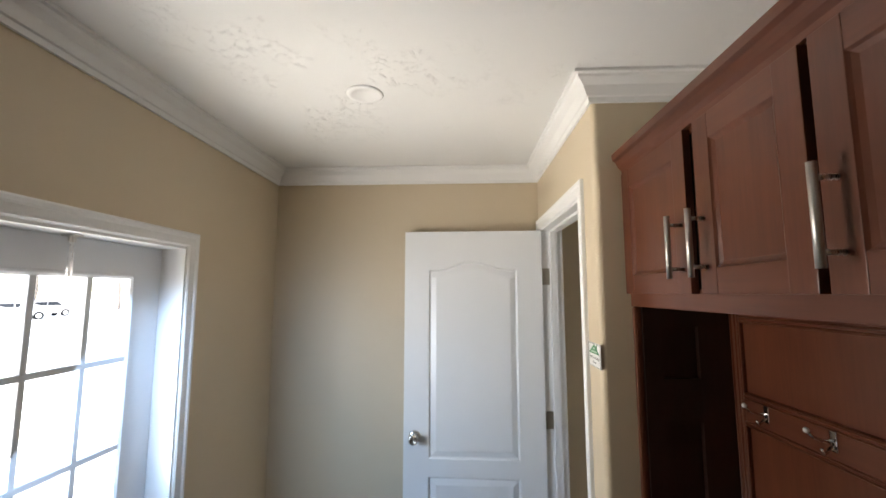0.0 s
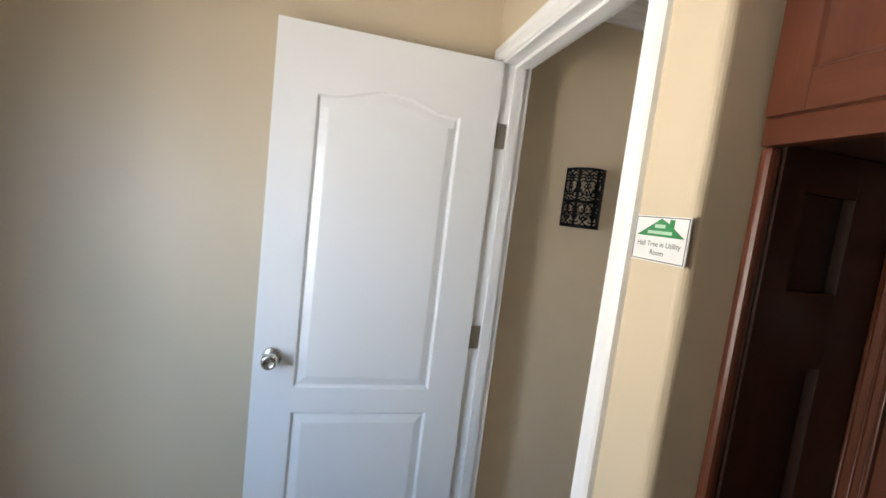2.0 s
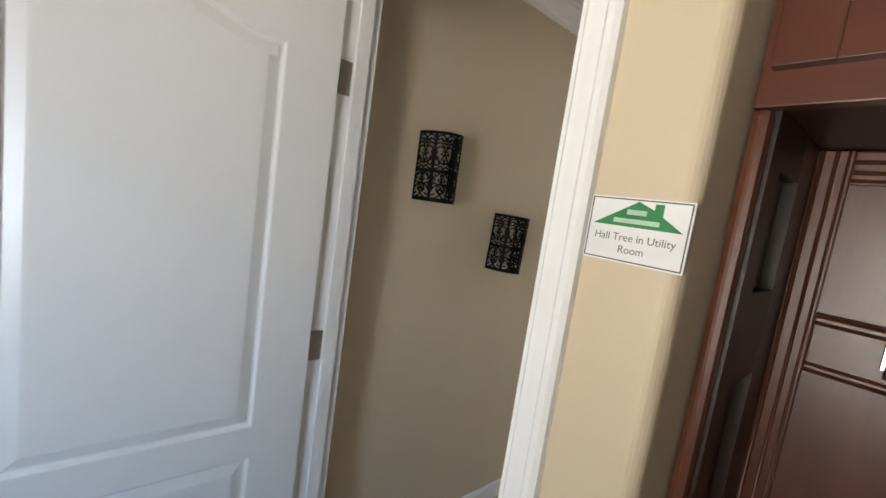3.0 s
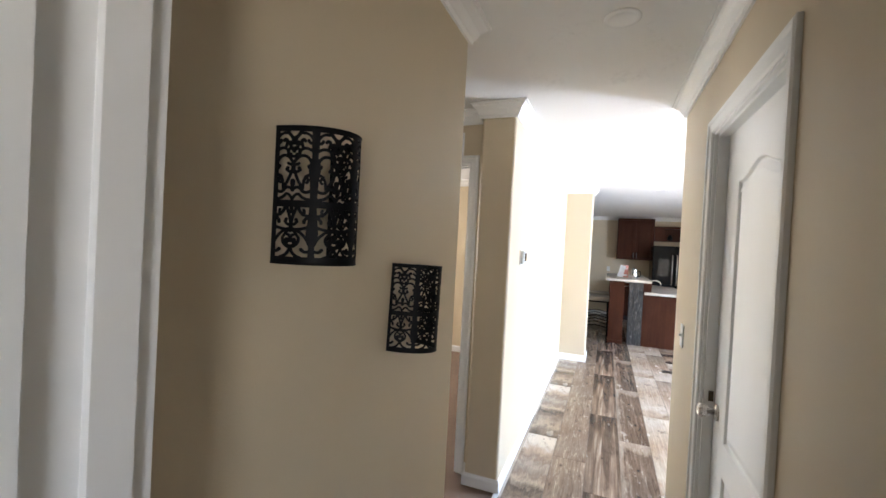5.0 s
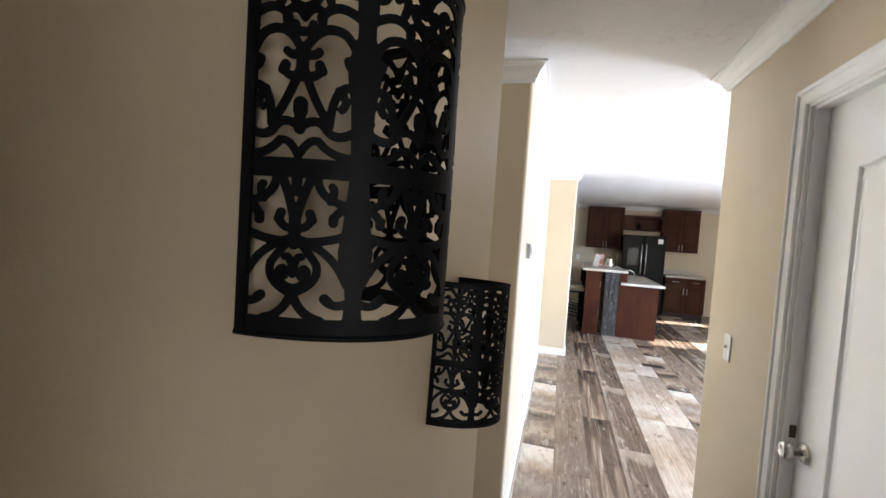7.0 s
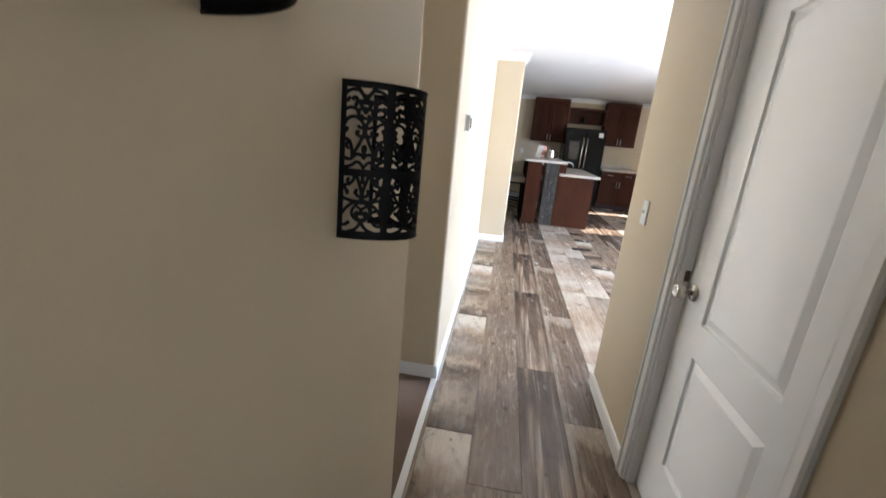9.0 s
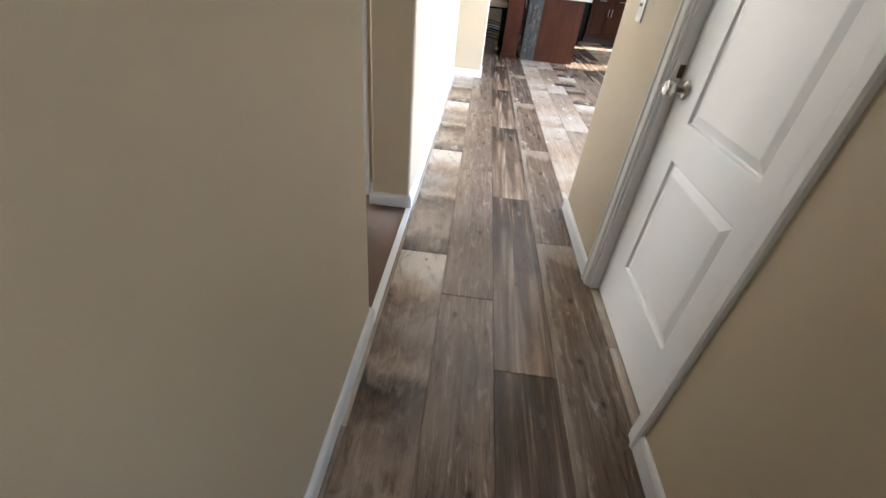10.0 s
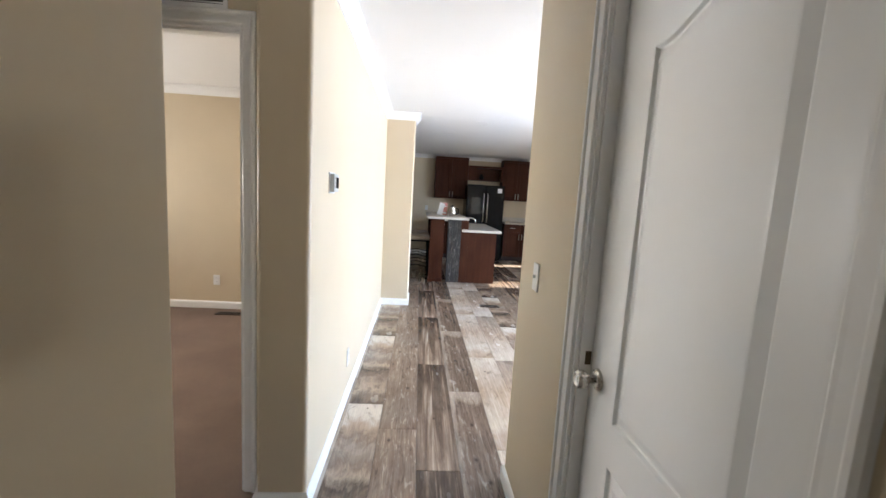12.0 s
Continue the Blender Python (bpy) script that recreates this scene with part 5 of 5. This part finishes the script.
        c = mix(nt, fleck, c, ramp(nt, chip, [(0.34, DEEP), (0.46, tint), (0.56, tint), (0.68, CREAM)]))
    fine = tex(nt, scaled((7, 210, 1)), 1.0, 4, 0.6)
    c = mix(nt, 0.25, c, ramp(nt, fine, [(0.36, (0.25, 0.22, 0.20)), (0.60, (1.0, 1.0, 1.0))]), "MULTIPLY")
    for kx, ky, r in knots:
        d = nt.nodes.new("ShaderNodeVectorMath")
        d.operation = "SUBTRACT"
        nt.links.new(tc.outputs["Object"], d.inputs[0])
        d.inputs[1].default_value = (kx, ky, 0)
        sc = nt.nodes.new("ShaderNodeVectorMath")
        sc.operation = "MULTIPLY"
        nt.links.new(d.outputs[0], sc.inputs[0])
        sc.inputs[1].default_value = (0.62 / r, 1 / r, 0)
        ln = nt.nodes.new("ShaderNodeVectorMath")
        ln.operation = "LENGTH"
        nt.links.new(sc.outputs[0], ln.inputs[0])
        k = ramp(nt, ln.outputs["Value"], [(0.0, (0.9, 0.9, 0.9)), (0.28, (0.75, 0.75, 0.75)), (0.55, (0.28, 0.28, 0.28)), (1.0, (0, 0, 0))])
        c = mix(nt, k, c, DEEP)
    nt.links.new(c, b.inputs["Base Color"])
    bump(nt, b, fine, 0.25, 0.0006)
    nt.links.new(ramp(nt, tex(nt, scaled((3, 6, 3)), 1.0, 3), [(0.3, (0.15, 0.15, 0.15)), (0.7, (0.28, 0.28, 0.28))]), b.inputs["Roughness"])
    return m


PLANKS = [
    (0.944, plank_material("plank_pale_grey", [(0.05, GREY), (0.5, TAN), (0.85, CREAM)], 0.25, MID, [(-0.5, -0.12, 0.012)], 1)),
    (1.915, plank_material("plank_cream_stained", [(0.10, CREAM), (0.20, TAN), (0.30, MID), (0.37, GREY), (0.46, MID), (0.52, TAN), (0.60, DARK), (0.70, MID), (0.84, TAN), (1.0, DARK)], 0.08, MID, [(-0.06, -0.135, 0.011)], 2, cloud=0.9)),
    (1.618, plank_material("plank_tan_weathered", [(0.06, TAN), (0.25, MID), (0.48, TAN), (0.66, MID), (0.88, GREY), (1.0, MID)], 0.30, MID, [(-0.12, -0.07, 0.022), (-0.83, -0.16, 0.024)], 3, 0.0, True, 0.50, 0.9, False, 0.22)),
    (1.235, plank_material("plank_dark_cathedral", [(0.05, DARK), (0.30, MID), (0.55, MID), (0.80, MID), (1.0, TAN)], 0.18, MID, [(-0.86, -0.11, 0.014)], 4, 0.12, False, 0.12, 0.9, False, 0.62)),
    (2.130, plank_material("plank_brown_knotty", [(0.05, CREAM), (0.10, TAN), (0.16, DARK), (0.36, MID), (0.46, DEEP), (0.62, DARK), (0.74, DEEP), (0.88, DARK), (1.0, DEEP)], 0.20, MID, [(-0.45, -0.12, 0.022), (-0.80, -0.10, 0.024), (-0.98, -0.15, 0.022)], 5, 0.10, False, 0.42, 0.9, True, 0.28)),
    (1.424, plank_material("plank_white_washed", [(0.05, CREAM), (0.5, TAN), (0.8, CREAM), (1.0, TAN)], 0.22, MID, [(-0.3, -0.1, 0.014)], 6)),
]


def plank_mesh(name, mat, a=-PL, b=0.0):
    g, t, e = 0.0009, 0.004, 0.0012
    bm = bmesh.new()
    lo = [bm.verts.new(c) for c in ((a + g, -PW + g, -t), (b - g, -PW + g, -t), (b - g, -g, -t), (a + g, -g, -t))]
    md = [bm.verts.new((v.co.x, v.co.y, -e)) for v in lo]
    hi = [bm.verts.new((x, y, 0)) for x, y in ((a + g + e, -PW + g + e), (b - g - e, -PW + g + e), (b - g - e, -g - e), (a + g + e, -g - e))]
    for A, B in ((lo, md), (md, hi)):
        for i in range(4):
            bm.faces.new((A[i], A[(i + 1) % 4], B[(i + 1) % 4], B[i]))
    bm.faces.new(hi)
    bmesh.ops.recalc_face_normals(bm, faces=bm.faces)
    me = bpy.data.meshes.new(name)
    bm.to_mesh(me)
    bm.free()
    me.materials.append(mat)
    return me


floor = tagged(new("floor"), "wood-look vinyl plank floor in mixed weathered browns", "floor", "", "structure")
meshes = [plank_mesh("plank", mat) for _, mat in PLANKS]


def floor_spans(y):
    """The stretches along x that lie inside the house, for a row of planks centred on y."""
    if y > 0.1:
        return [(JX + 0.25, FARX)]
    if y > -1.95:
        return [(-1.60, FARX)]
    return [(-1.60, 0.53), (2.46, FARX)] if y > -3.4 else [(2.46, FARX)]


for r in range(-1, 22):
    n = r % 6
    start = PLANKS[n][0] + (0.31 * PL * (r // 6) if r > 5 else 0)
    y = -0.0305 + PW * (1 - r)
    if y < -4.95:
        continue
    for lo, hi in floor_spans(y - PW / 2):
        for k in range(math.floor((lo - start) / PL), math.ceil((hi - start) / PL) + 1):
            x = start + k * PL
            a, b = max(x - PL, lo), min(x, hi)
            if b - a < 0.02:
                continue
            whole = b - a > PL - 0.001
            ob = new("plank", meshes[n] if whole else plank_mesh("plank", PLANKS[n][1], a - x, b - x))
            ob.parent = floor
            ob.location = (x, y, 0)
